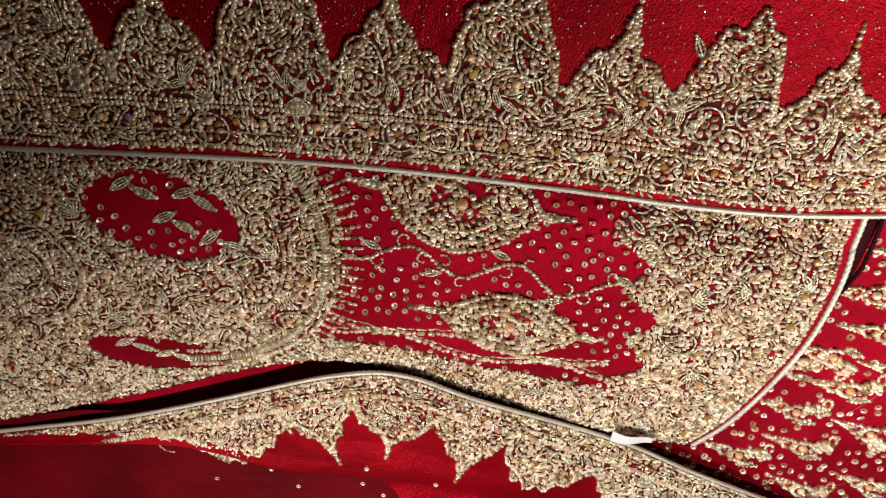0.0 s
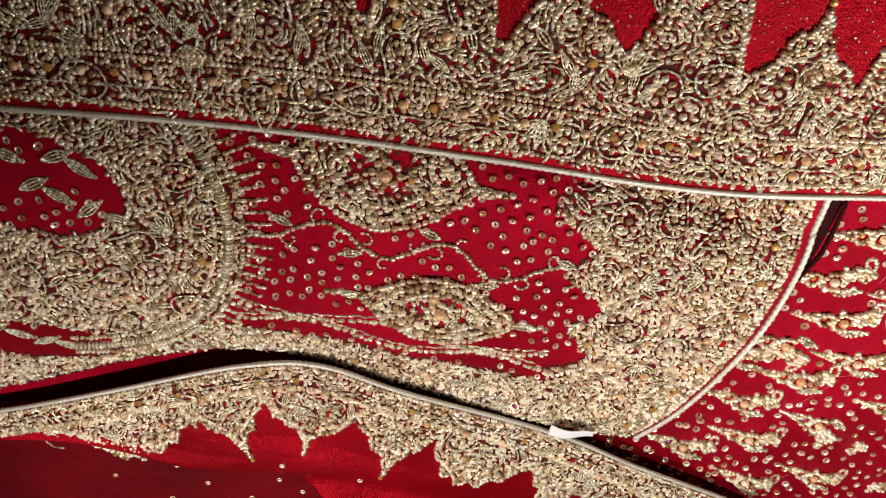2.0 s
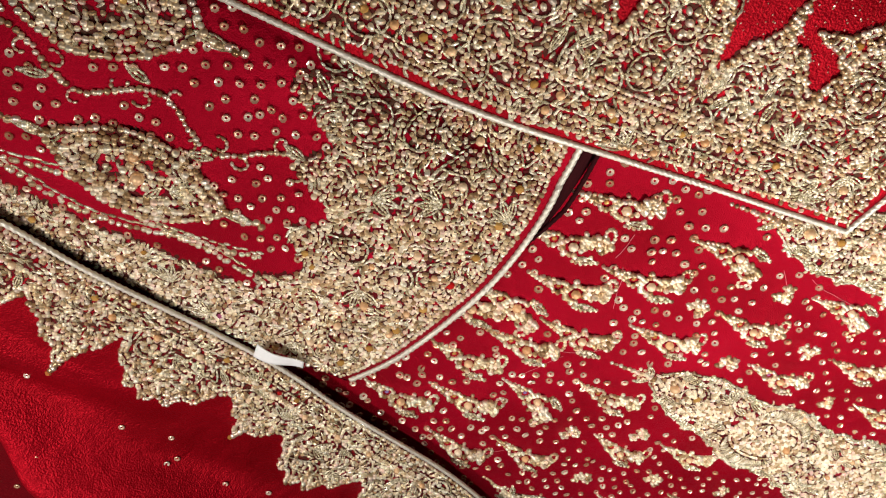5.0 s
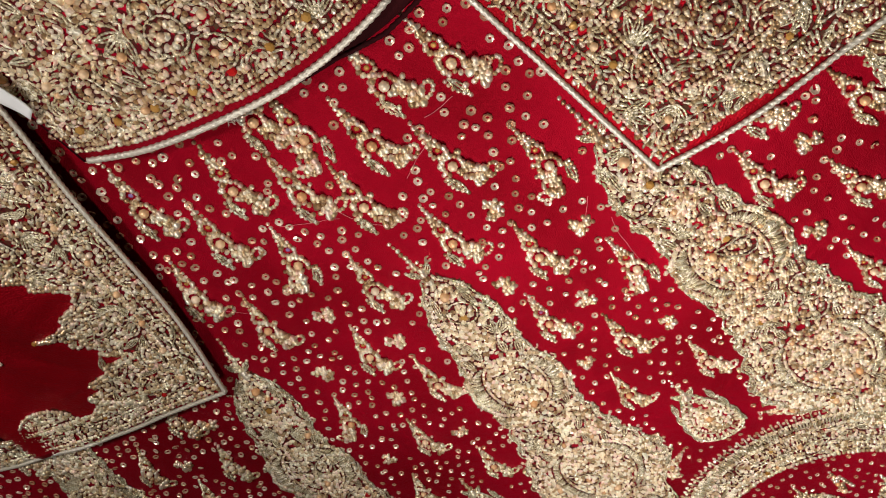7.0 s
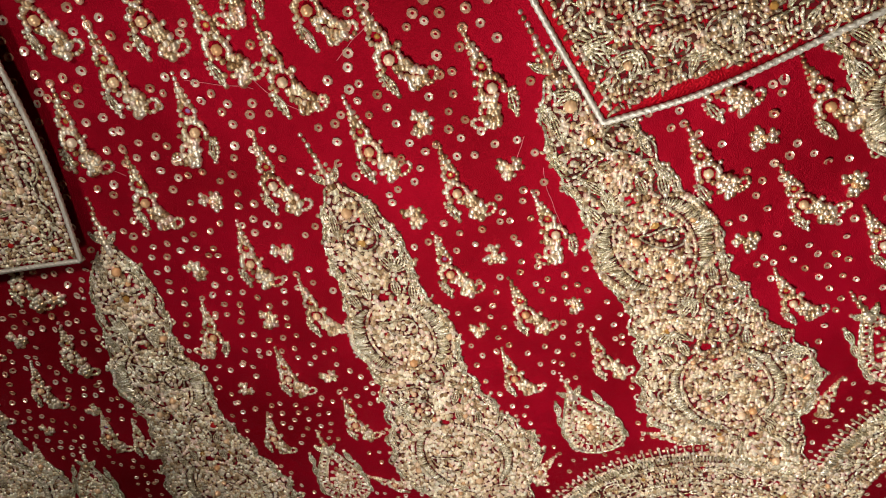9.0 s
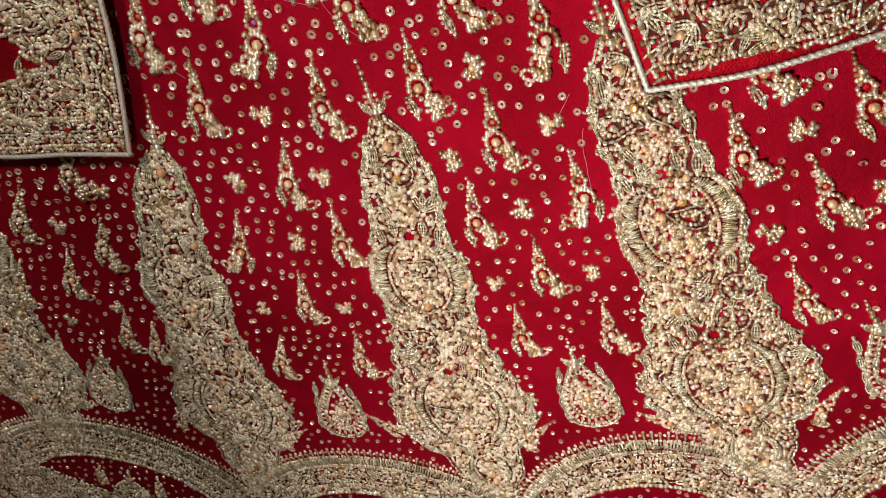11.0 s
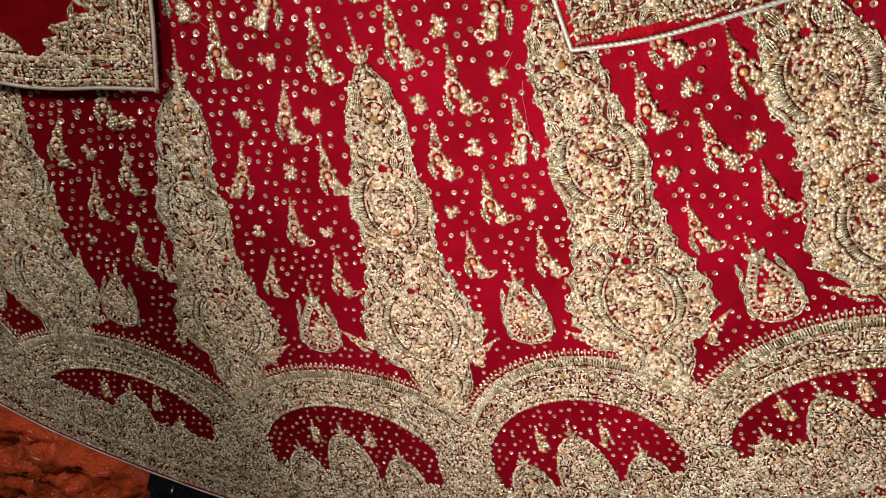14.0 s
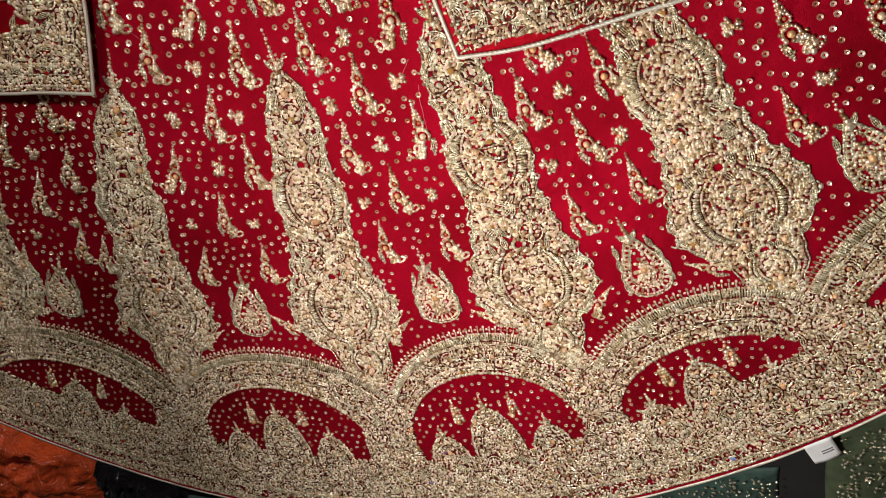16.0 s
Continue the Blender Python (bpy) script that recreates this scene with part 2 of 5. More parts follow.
                self.add("bead", cx + 0.0056 * np.cos(w8), cy + 0.0056 * np.sin(w8), w8, 0.0021, 0.0016, 0.0018, 0.0008)
                self.line(put(0.0096 * np.cos(u), 0.0096 * np.sin(u)), "coil", 0.0034, 0.0019, 0.0009, 0.0001, 0.0010)
                self.add("pearl" if k < 0.85 else "bead", cx, cy, 0, 0.0019, None, None, 0.001)

    def clear_of(self, x, y, reach=2):
        """Which places are free of the lines laid so far."""
        res = 0.0011
        laid = np.concatenate([np.concatenate(self.rows[k]) for k in ("bead", "coil", "pearl", "stone") if self.rows[k]] or [np.zeros((0, 7))])
        x0, y0, x1, y1 = x.min() - 0.01, y.min() - 0.01, x.max() + 0.01, y.max() + 0.01
        grid = np.zeros((int((x1 - x0) / res) + 3, int((y1 - y0) / res) + 3), bool)
        for t in (-0.8, 0.0, 0.8):
            X, Y = laid[:, 0] + t * laid[:, 3] * np.cos(laid[:, 2]), laid[:, 1] + t * laid[:, 3] * np.sin(laid[:, 2])
            m = (X > x0 + 0.004) & (X < x1 - 0.004) & (Y > y0 + 0.004) & (Y < y1 - 0.004)
            grid[((X[m] - x0) / res).astype(int), ((Y[m] - y0) / res).astype(int)] = True
        wide = grid.copy()
        for dx in range(-reach, reach + 1):
            for dy in range(-reach, reach + 1):
                if dx * dx + dy * dy <= reach * reach:
                    wide |= np.roll(np.roll(grid, dx, 0), dy, 1)
        return ~wide[((x - x0) / res).astype(int), ((y - y0) / res).astype(int)]

    def close_fill(self, x, y, size, coil, gap, pearl, stone, wave, up):
        g = self.rng
        self.ornament(x, y)
        free = self.clear_of(x, y, 1)
        # low dark ridges under the beads, standing in for shade in the gaps
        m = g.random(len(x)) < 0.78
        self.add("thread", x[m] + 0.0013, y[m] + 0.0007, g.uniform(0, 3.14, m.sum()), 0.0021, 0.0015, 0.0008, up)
        # every field is split into small curls: rows wind round scattered centres
        cx, cy = hexes(x.min() - 0.01, x.max() + 0.01, y.min() - 0.01, y.max() + 0.01, 0.0215 / wave, g, 0.26)
        turn, hand = g.uniform(0, 3.14, len(cx)), g.choice((-1.0, 1.0), len(cx))
        k = np.empty(len(x), int)
        for c in range(0, len(x), 8000):
            k[c : c + 8000] = np.hypot(x[c : c + 8000, None] - cx, y[c : c + 8000, None] - cy).argmin(1)
        co, si, dx, dy = np.cos(turn[k]), np.sin(turn[k]), x - cx[k], y - cy[k]
        u, v = co * dx + si * dy, co * dy - si * dx
        r = np.hypot(u * 1.35, v * 0.85) + 1e-6
        gu, gv = 1.82 * u / r, 0.72 * v / r
        pitch = 0.0029
        d = r + hand[k] * np.arctan2(v, u) * pitch / (2 * np.pi)
        d = (d - np.round(d / pitch) * pitch) / (gu * gu + gv * gv + 0.15) * 0.62
        u, v = u - d * gu, v - d * gv
        a = np.arctan2(gu, -gv) + turn[k]
        x, y = cx[k] + co * u - si * v, cy[k] + si * u + co * v
        keep = (g.random(len(x)) > gap) & free
        x, y, a = x[keep], y[keep], a[keep]
        n = len(x)
        size = size * 1.11
        k = g.random(n)
        lift = up + g.uniform(0, 0.0006, n)
        is_p, is_s = k < pearl, (k >= pearl) & (k < pearl + stone)
        is_c = (k > 1 - coil)
        is_b = ~(is_p | is_s | is_c)
        f = lambda m, v: v * g.uniform(0.75, 1.2, m.sum())
        self.add("bead", x[is_b], y[is_b], a[is_b], f(is_b, size), f(is_b, size), f(is_b, size * 1.25), lift[is_b])
        self.add("coil", x[is_c], y[is_c], a[is_c] + g.normal(0, 0.15, is_c.sum()), f(is_c, size * 1.7), f(is_c, size * 0.62), f(is_c, size * 1.0), lift[is_c])
        self.add("pearl", x[is_p], y[is_p], 0, f(is_p, size * 1.35), None, None, lift[is_p] + 0.0006)
        self.add("stone", x[is_s], y[is_s], 0, f(is_s, size * 1.4), None, 0.0016, lift[is_s] + 0.0004)

    def bake(self, parent, surf):
        """Beads and wire as joined work; pearls and stones each by itself."""
        for job in self.jobs:
            self.close_fill(*job)
        for key, name, mat in (("thread", "threadwork", GAP_SHADE), ("bead", "beadwork", BEAD), ("coil", "wirework", COIL), ("sequin", "sequin_scatter", SEQUIN)):
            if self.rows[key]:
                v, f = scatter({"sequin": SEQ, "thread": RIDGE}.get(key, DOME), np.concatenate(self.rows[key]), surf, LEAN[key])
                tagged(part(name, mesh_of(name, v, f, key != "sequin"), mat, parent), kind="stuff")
        for key, me in (("pearl", PEARL_MESH), ("stone", STONE_MESH)):
            for x, y, a, l, w, h, up in np.concatenate(self.rows[key]) if self.rows[key] else ():
                ob = part(key, me, None, parent)
                ob.matrix_basis = Matrix.LocRotScale((x, y, float(surf(x, y)) + up), Euler((*self.rng.normal(0, 0.15, 2), self.rng.uniform(0, 6))), (l * 0.9, w * 0.9, h))


def gem(name, seg, rings, mat):
    a = np.arange(seg) * 2 * np.pi / seg
    v = np.concatenate([np.c_[np.cos(a) * r, np.sin(a) * r, np.full(seg, z)] for r, z in rings] + [[[0, 0, rings[-1][1] * 1.02]]])
    i, j = np.arange(seg), (np.arange(seg) + 1) % seg
    f = [np.c_[k * seg + i, k * seg + j, (k + 1) * seg + j, (k + 1) * seg + i] for k in range(len(rings) - 1)]
    me = mesh_of(name, v, [np.concatenate(f), np.c_[(len(rings) - 1) * seg + i, (len(rings) - 1) * seg + j, np.full(seg, len(rings) * seg)]], name == "pearl")
    me.materials.append(mat)
    return me


PEARL_MESH = gem("pearl", 8, ((0.8, -0.3), (1.0, 0.2), (0.8, 0.8), (0.4, 1.1)), PEARL)
STONE_MESH = gem("stone", 6, ((1.0, -0.2), (1.0, 0.35), (0.6, 0.8)), STONE)


def hexes(x0, x1, y0, y1, pitch, rng, jit=0.17):
    nx, ny = int((x1 - x0) / pitch) + 1, int((y1 - y0) / (pitch * 0.866)) + 1
    i, j = np.meshgrid(np.arange(nx), np.arange(ny))
    x, y = x0 + (i + 0.5 * (j % 2)) * pitch, y0 + j * pitch * 0.866
    n = x.size
    return x.ravel() + rng.normal(0, jit * pitch, n), y.ravel() + rng.normal(0, jit * pitch, n)


def smooth_curve(pts, n=60):
    """A smooth curve through a few points."""
    p = np.asarray(pts, float)
    p = np.vstack([2 * p[0] - p[1], p, 2 * p[-1] - p[-2]])
    out = []
    m = len(p) - 3
    for k in range(m):
        a, b, c, d = p[k : k + 4]
        t = np.linspace(0, 1, max(4, n // m), endpoint=k == m - 1)[:, None]
        out.append(0.5 * (2 * b + (c - a) * t + (2 * a - 5 * b + 4 * c - d) * t**2 + (3 * b - a - 3 * c + d) * t**3))
    return np.concatenate(out)


def tube(name, path, radius, material, parent, seg=8, twist=0.0, label=""):
    """A cord along a path of 3D points, with the lay of its strands."""
    p = np.asarray(path, float)
    t = np.gradient(p, axis=0)
    t /= np.linalg.norm(t, axis=1)[:, None] + 1e-9
    side = np.cross(t, [0, 0, 1.0])
    side /= np.linalg.norm(side, axis=1)[:, None] + 1e-9
    up = np.cross(side, t)
    d = np.r_[0, np.cumsum(np.linalg.norm(np.diff(p, axis=0), axis=1))]
    a = np.arange(seg) * 2 * np.pi / seg
    r = radius * (1 + 0.16 * np.cos(2 * a[None] + twist * d[:, None]))
    v = p[:, None] + r[..., None] * (np.cos(a)[None, :, None] * side[:, None] + np.sin(a)[None, :, None] * up[:, None])
    i, j = np.meshgrid(np.arange(len(p) - 1), np.arange(seg), indexing="ij")
    k = (j + 1) % seg
    f = np.stack([i * seg + j, i * seg + k, (i + 1) * seg + k, (i + 1) * seg + j], -1).reshape(-1, 4)
    return part(name, mesh_of(name, v.reshape(-1, 3), f), material, parent, label)


def sheet(name, X, Y, Z, material, parent, thick=0.0012, label=""):
    """Cloth from a grid of places, with a thickness."""
    n, m = X.shape
    top = np.stack([X, Y, Z], -1).reshape(-1, 3)
    v = np.concatenate([top, top - [0, 0, thick]])
    i, j = np.meshgrid(np.arange(n - 1), np.arange(m - 1), indexing="ij")
    q = np.stack([i * m + j, (i + 1) * m + j, (i + 1) * m + j + 1, i * m + j + 1], -1).reshape(-1, 4)
    N = n * m
    rim = np.concatenate([np.arange(m), np.arange(1, n) * m + m - 1, (n - 1) * m + np.arange(m - 2, -1, -1), np.arange(n - 2, 0, -1) * m])
    nxt = np.roll(rim, -1)
    f = np.concatenate([q, q[:, ::-1] + N, np.c_[nxt, rim, rim + N, nxt + N]])
    me = mesh_of(name, v, f)
    bm = bmesh.new()
    bm.from_mesh(me)
    bmesh.ops.recalc_face_normals(bm, faces=bm.faces)
    bm.to_mesh(me)
    bm.free()
    return part(name, me, material, parent, label)


# ---- the plan ----
HEM, HEM_R = np.array([-0.035, 0.604]), 0.818      # the skirt's round hem
APEX = np.array([-0.01, 0.92])                     # where its panels run together


def z_skirt(x, y):
    x, y = np.asarray(x, float), np.asarray(y, float)
    ph = np.arctan2(x - APEX[0], APEX[1] - y)
    r = np.hypot(x - APEX[0], y - APEX[1])
    return 0.0016 * np.sin(9 * ph + 0.8) * r + 0.0012 * np.sin(17 * x + 3) * np.sin(13 * y + 1)


def radial(x, y):
    """The direction from a place towards the waist."""
    return np.arctan2(APEX[1] - y, APEX[0] - x)


EDGE_R = smooth_curve([(0.038, 1.06), (0.058, 0.968), (0.079, 0.842), (0.092, 0.748), (0.102, 0.654), (0.109, 0.558), (0.124, 0.455), (0.135, 0.40), (0.151, 0.322)], 160)
FOOT_R = smooth_curve([(0.151, 0.322), (0.20, 0.3235), (0.26, 0.332), (0.38, 0.352), (0.62, 0.40)], 80)
EDGE_L = smooth_curve([(-0.235, 1.10), (-0.193, 1.0), (-0.156, 0.916), (-0.113, 0.836), (-0.069, 0.761), (-0.056, 0.717), (-0.067, 0.663), (-0.090, 0.555), (-0.108, 0.496), (-0.132, 0.409), (-0.162, 0.334)], 180)
FOOT_L = smooth_curve([(-0.162, 0.334), (-0.21, 0.341), (-0.264, 0.347), (-0.337, 0.366), (-0.62, 0.43)], 80)


def edge_x(edge, y):
    o = np.argsort(edge[:, 1])
    return np.interp(y, edge[o, 1], edge[o, 0])


def foot_y(foot, x):
    o = np.argsort(foot[:, 0])
    return np.interp(x, foot[o, 0], foot[o, 1])


def z_right(x, y):
    x, y = np.asarray(x, float), np.asarray(y, float)
    e = x - edge_x(EDGE_R, y)
    lift = np.clip((y - 0.42) / 0.12, 0, 1) * (3 - 2 * np.clip((y - 0.42) / 0.12, 0, 1)) * np.clip((y - 0.42) / 0.12, 0, 1)
    return 0.006 + 0.009 * lift + 0.0015 * np.sin(21 * y + 9 * x) + 0.003 * np.exp(-((e - 0.05) / 0.05) ** 2) + 0.004 * np.clip(e - 0.12, 0, 1) * np.sin(15 * x + 22 * y) * 4


def z_left(x, y):
    x, y = np.asarray(x, float), np.asarray(y, float)
    e = edge_x(EDGE_L, y) - x
    deep = np.clip((e - 0.07) / 0.06, 0, 1)
    fold = 0.013 * np.sin(46 * x + 9 * y + 0.6) + 0.007 * np.sin(71 * x - 13 * y + 1) + 0.003 * np.sin(130 * x + 22 * y)
    return 0.012 + 0.008 * np.exp(-(((y - 0.70) / 0.13) ** 2)) + 0.001 * np.sin(30 * y) + deep * (fold + 0.006) * np.clip((y - 0.38) / 0.1, 0.15, 1)


# sleeve: from its cuff (b = 0) along to the shoulder (b = 1), from its lower fold (a = 0) to its upper (a = 1)
CUFF = smooth_curve([(-0.086, 0.503), (-0.051, 0.490), (-0.003, 0.479), (0.036, 0.4735), (0.080, 0.4745), (0.125, 0.483), (0.17, 0.496)], 60)
FOLD = smooth_curve([(-0.088, 0.503), (-0.086, 0.567), (-0.076, 0.646), (-0.062, 0.725), (-0.074, 0.797), (-0.126, 0.891), (-0.20, 1.03)], 90)


def z_sleeve(x, y):
    x, y = np.asarray(x, float), np.asarray(y, float)
    lo = edge_x(FOLD, y)
    a = np.clip((x - lo) / (0.165 - lo), 0, 1)
    b = np.clip((y - foot_y(CUFF, x)) / 0.05, 0, 1)
    body = np.sin(np.pi * np.clip(0.03 + a / 0.74, 0, 1)) ** 0.6
    return 0.005 + (0.010 + 0.008 * b * (2 - b)) * body + 0.0008 * np.sin(60 * y + 30 * x)


# ---- the ground and the room ----
def ground():
    n = 60
    u = np.linspace(-2.4, 2.4, n)
    X, Y = np.meshgrid(u, u, indexing="ij")
    ob = sheet("floor", X, Y + 0.3, np.full_like(X, -0.012), plain("dark_counter", (0.006, 0.005, 0.005), 0.9, noise_scale=30.0, spread=0.5), None, 0.02)
    tagged(ob, "dark counter top under the clothes", "counter", kind="structure")


def room():
    wall_m = plain("cream_wall", (0.62, 0.54, 0.42), 0.8, noise_scale=8.0, spread=0.08)
    for name, x, y, z, sx, sy, sz in (("wall_north", 0, 2.74, 1.2, 4.9, 0.06, 2.5), ("wall_south", 0, -2.14, 1.2, 4.9, 0.06, 2.5), ("wall_east", 2.44, 0.3, 1.2, 0.06, 4.8, 2.5), ("wall_west", -2.44, 0.3, 1.2, 0.06, 4.8, 2.5), ("ceiling", 0, 0.3, 2.5, 4.9, 4.9, 0.06)):
        bm = bmesh.new()
        bmesh.ops.create_cube(bm, size=1, matrix=Matrix.Translation((x, y, z)) @ Matrix.Diagonal((sx, sy, sz, 1)))
        tagged(part(name, bm, wall_m), "plain cream shop wall" if name != "ceiling" else "plain cream shop ceiling", "wall" if name != "ceiling" else "ceiling", kind="structure")


ground()
room()

# ---- the skirt ----
skirt = thing("skirt", "crimson bridal skirt with gold bead embroidery spread flat", "skirt")


def skirt_cloth():
    r, a = np.linspace(0.02, 1, 110) ** 0.8 * (HEM_R - 0.002), np.linspace(0, 2 * np.pi, 361)
    R, A = np.meshgrid(r, a, indexing="ij")
    X, Y = HEM[0] + R * np.cos(A), HEM[1] + R * np.sin(A)
    sheet("cloth", X, Y, z_skirt(X, Y), RED, skirt, 0.002, "crimson velvet-like cloth")
    a = np.linspace(-np.pi * 0.98, -0.02 * np.pi, 900)
    for nm, rr, rad, mat in (("hem_cord", HEM_R - 0.001, 0.0015, CORD), ("hem_piping", HEM_R - 0.0036, 0.0009, RED)):
        X, Y = HEM[0] + rr * np.cos(a), HEM[1] + rr * np.sin(a)
        tube(nm, np.c_[X, Y, z_skirt(X, Y) + 0.001], rad, mat, skirt, 8, 2200.0)


skirt_cloth()

# panels: each column of motifs follows a line from the scallops up to its spire
AXES = [
    [(-0.408, 0.045), (-0.395, 0.115), (-0.381, 0.197), (-0.345, 0.300), (-0.315, 0.370), (-0.285, 0.425)],
    [(-0.235, -0.003), (-0.216, 0.048), (-0.203, 0.121), (-0.186, 0.233), (-0.158, 0.311), (-0.141, 0.366)],
    [(0.003, -0.008), (-0.002, 0.027), (-0.009, 0.098), (-0.005, 0.222), (0.003, 0.302), (0.001, 0.363)],
    [(0.208, 0.018), (0.189, 0.050), (0.175, 0.119), (0.157, 0.241), (0.140, 0.322), (0.129, 0.386)],
    [(0.388, 0.088), (0.373, 0.113), (0.341, 0.183), (0.296, 0.288), (0.268, 0.358), (0.245, 0.415)],
]
WIDTHS_S = (0.0, 0.035, 0.05, 0.062, 0.08, 0.098, 0.12, 0.145, 0.170, 0.19, 0.205, 0.222, 0.24, 0.258, 0.272, 0.288, 0.305, 0.322, 0.336)
WIDTHS_W = (0.008, 0.028, 0.028, 0.036, 0.051, 0.056, 0.050, 0.039, 0.034, 0.029, 0.033, 0.034, 0.030, 0.024, 0.024, 0.024, 0.021, 0.014, 0.005)


def panel_column(axis, seed):
    """A column of stacked ovals: foot drop, big bulb, ringed oval, leaf and spire."""
    w = Work(seed)
    g = w.rng
    line = smooth_curve(axis, 100)
    d = np.r_[0, np.cumsum(np.hypot(*np.diff(line, axis=0).T))]
    k = d[-1] / 0.371

    def at(u, s):
        s = np.asarray(s, float) * k
        x, y = np.interp(s, d, line[:, 0]), np.interp(s, d, line[:, 1])
        x2, y2 = np.interp(s + 0.004, d, line[:, 0]), np.interp(s + 0.004, d, line[:, 1])
        x1, y1 = np.interp(s - 0.004, d, line[:, 0]), np.interp(s - 0.004, d, line[:, 1])
        n = np.hypot(x2 - x1, y2 - y1) + 1e-9
        tx, ty = (x2 - x1) / n, (y2 - y1) / n
        return x + ty * u, y - tx * u, np.arctan2(ty, tx)

    width = lambda s: np.interp(s, WIDTHS_S, WIDTHS_W) * (1 + 0.05 * np.sin(s * 300))
    # the three framed ovals: centre, half width, half height, breadth of the laid wire at its sides
    ovals = ((0.102, 0.026, 0.034, 0.0078), (0.222, 0.0205, 0.029, 0.0105), (0.036, 0.012, 0.016, 0.004))
    u, s = hexes(-0.056, 0.056, 0, 0.336, 0.00262, g)
    ok = np.abs(u) < width(s) - 0.001
    core = np.zeros(len(u), bool)
    for c, a, b, band in ovals:
        r2 = (u / a) ** 2 + ((s - c) / b) ** 2
        core |= r2 < 0.9
        ok &= np.hypot(u, s - c - b * 1.12) > 0.0042
    for m, gap in ((ok & ~core, 0.02), (ok & core, 0.09)):
        x, y, _ = at(u[m], s[m])
        w.fill(x, y, 0.00154, 0.14, gap, 0.009, 0.002)
    for c, a, b, band in ovals:
        # crescents of laid wire on both flanks
        for flank in (0.0, np.pi):
            t = np.arange(-0.92, 0.92, 0.00115 / b)
            thick = 0.0022 + (band - 0.0022) * np.cos(t / 0.93 * np.pi / 2) ** 0.55 * (1 + 0.14 * np.sin(t * 11 + c * 90))
            t = t + flank
            nx, ny = np.cos(t) / a, np.sin(t) / b
            nn = np.hypot(nx, ny)
            nx, ny = nx / nn, ny / nn
            px, py = a * 1.04 * np.cos(t) + nx * thick / 2, c + b * 1.04 * np.sin(t) + ny * thick / 2
            x, y, an = at(px, py)
            w.add("coil", x, y, an - np.pi / 2 + np.arctan2(ny, nx) + g.normal(0, 0.16, len(t)) + 0.2 * np.sin(t * 9), thick / 2 * g.uniform(0.72, 1.0, len(t)), 0.00066, g.uniform(0.0011, 0.0019, len(t)), g.uniform(0.0010, 0.0022, len(t)))
            x, y, _ = at(px + nx * (thick / 2 + 0.0016), py + ny * (thick / 2 + 0.0016))
            w.line(np.c_[x, y], "bead", 0.0027, 0.0014, jit=0.0002, up=0.0010)
        tt = np.linspace(0, 2 * np.pi, 70)
        x, y, _ = at(a * np.cos(tt), c + b * np.sin(tt))
        w.line(np.c_[x, y], "bead", 0.0023, 0.0011, up=0.0010)
        # a small open ring on the crown, two leaves beside it
        q = np.arange(9) * 2 * np.pi / 9
        x, y, _ = at(0.0050 * np.cos(q), c + b * 1.12 + 0.0050 * np.sin(q))
        w.add("bead", x, y, 0, 0.0016, None, None, 0.0014)
        for side in (-1, 1):
            for off, tilt, ln in ((0.85, 0.55, 0.017), (0.45, 0.15, 0.013)):
                x, y, an = at(side * a * off, c + b * (0.55 + 0.6 * (1 - off)) + band * 0.6)
                w.leaf(float(x), float(y), float(an) - side * tilt * 0.4, ln if a > 0.015 else ln * 0.6, 0.0052)
        x, y, _ = at(0.0, c - b * 0.8)
        w.add("pearl", x, y, 0, 0.0028, None, None, 0.001)
    # scalloped outline with leaves standing out
    ss = np.linspace(0.004, 0.334, 240)
    for side in (-1, 1):
        x, y, _ = at(side * width(ss), ss)
        w.line(np.c_[x, y], "coil", 0.0040, 0.0024, 0.0010, jit=0.0003, up=0.0006)
        x, y, _ = at(side * (width(ss) - 0.0030), ss)
        w.line(np.c_[x, y], "bead", 0.0026, 0.0013, jit=0.0003)
        for q in np.arange(0.055, 0.315, 0.0135):
            q += g.uniform(-0.004, 0.004)
            x, y, an = at(side * (width(q) - 0.003), q)
            slope = (width(q + 0.012) - width(q)) / 0.012
            w.leaf(float(x), float(y), float(an) - side * (np.arctan(slope) + g.uniform(0.05, 0.3)), g.uniform(0.012, 0.016), 0.0042)
            x, y, an = at(side * (width(q + 0.008) + 0.0005), q + 0.008)
            if g.random() < 0.45:
                w.curl(float(x), float(y), g.uniform(0, 6), 0.0036, side)
            else:
                w.add("bead", x + g.normal(0, 0.0016, 3), y + g.normal(0, 0.0016, 3), 0, 0.0014)
    # inner leaves
    for q, uu, tilt, ln in ((0.155, 0.012, -0.5, 0.015), (0.262, -0.008, 0.4, 0.02), (0.30, 0.013, 0.15, 0.022), (0.30, -0.013, -0.15, 0.022), (0.065, 0.012, -0.7, 0.018), (0.065, -0.012, 0.7, 0.018), (0.185, 0.02, -0.2, 0.014)):
        x, y, an = at(uu, q)
        w.leaf(float(x), float(y), float(an) + tilt, ln, 0.0046, 4)
    # spire
    for q in np.arange(0.332, 0.372, 0.0034):
        x, y, an = at(0.0, q)
        r = 0.0026 - 0.0014 * (q - 0.332) / 0.04
        w.add("bead", x + g.normal(0, 0.0004), y, 0, r)
        if q < 0.352:
            for side in (-1, 1):
                x, y, an = at(side * 0.0035, q)
                w.add("bead", x, y, 0, 0.0012)
    for side in (-1, 1):
        x, y, an = at(side * 0.002, 0.338)
        w.leaf(float(x), float(y), float(an) - side * 0.65, 0.010, 0.004)
    x, y, _ = at(0.0, 0.318)
    w.add("pearl", x, y, 0, 0.0032, None, None, 0.001)
    x, y, _ = at(0.0, 0.296)
    w.add("stone", x, y, 0, 0.0026, None, 0.002, 0.001)
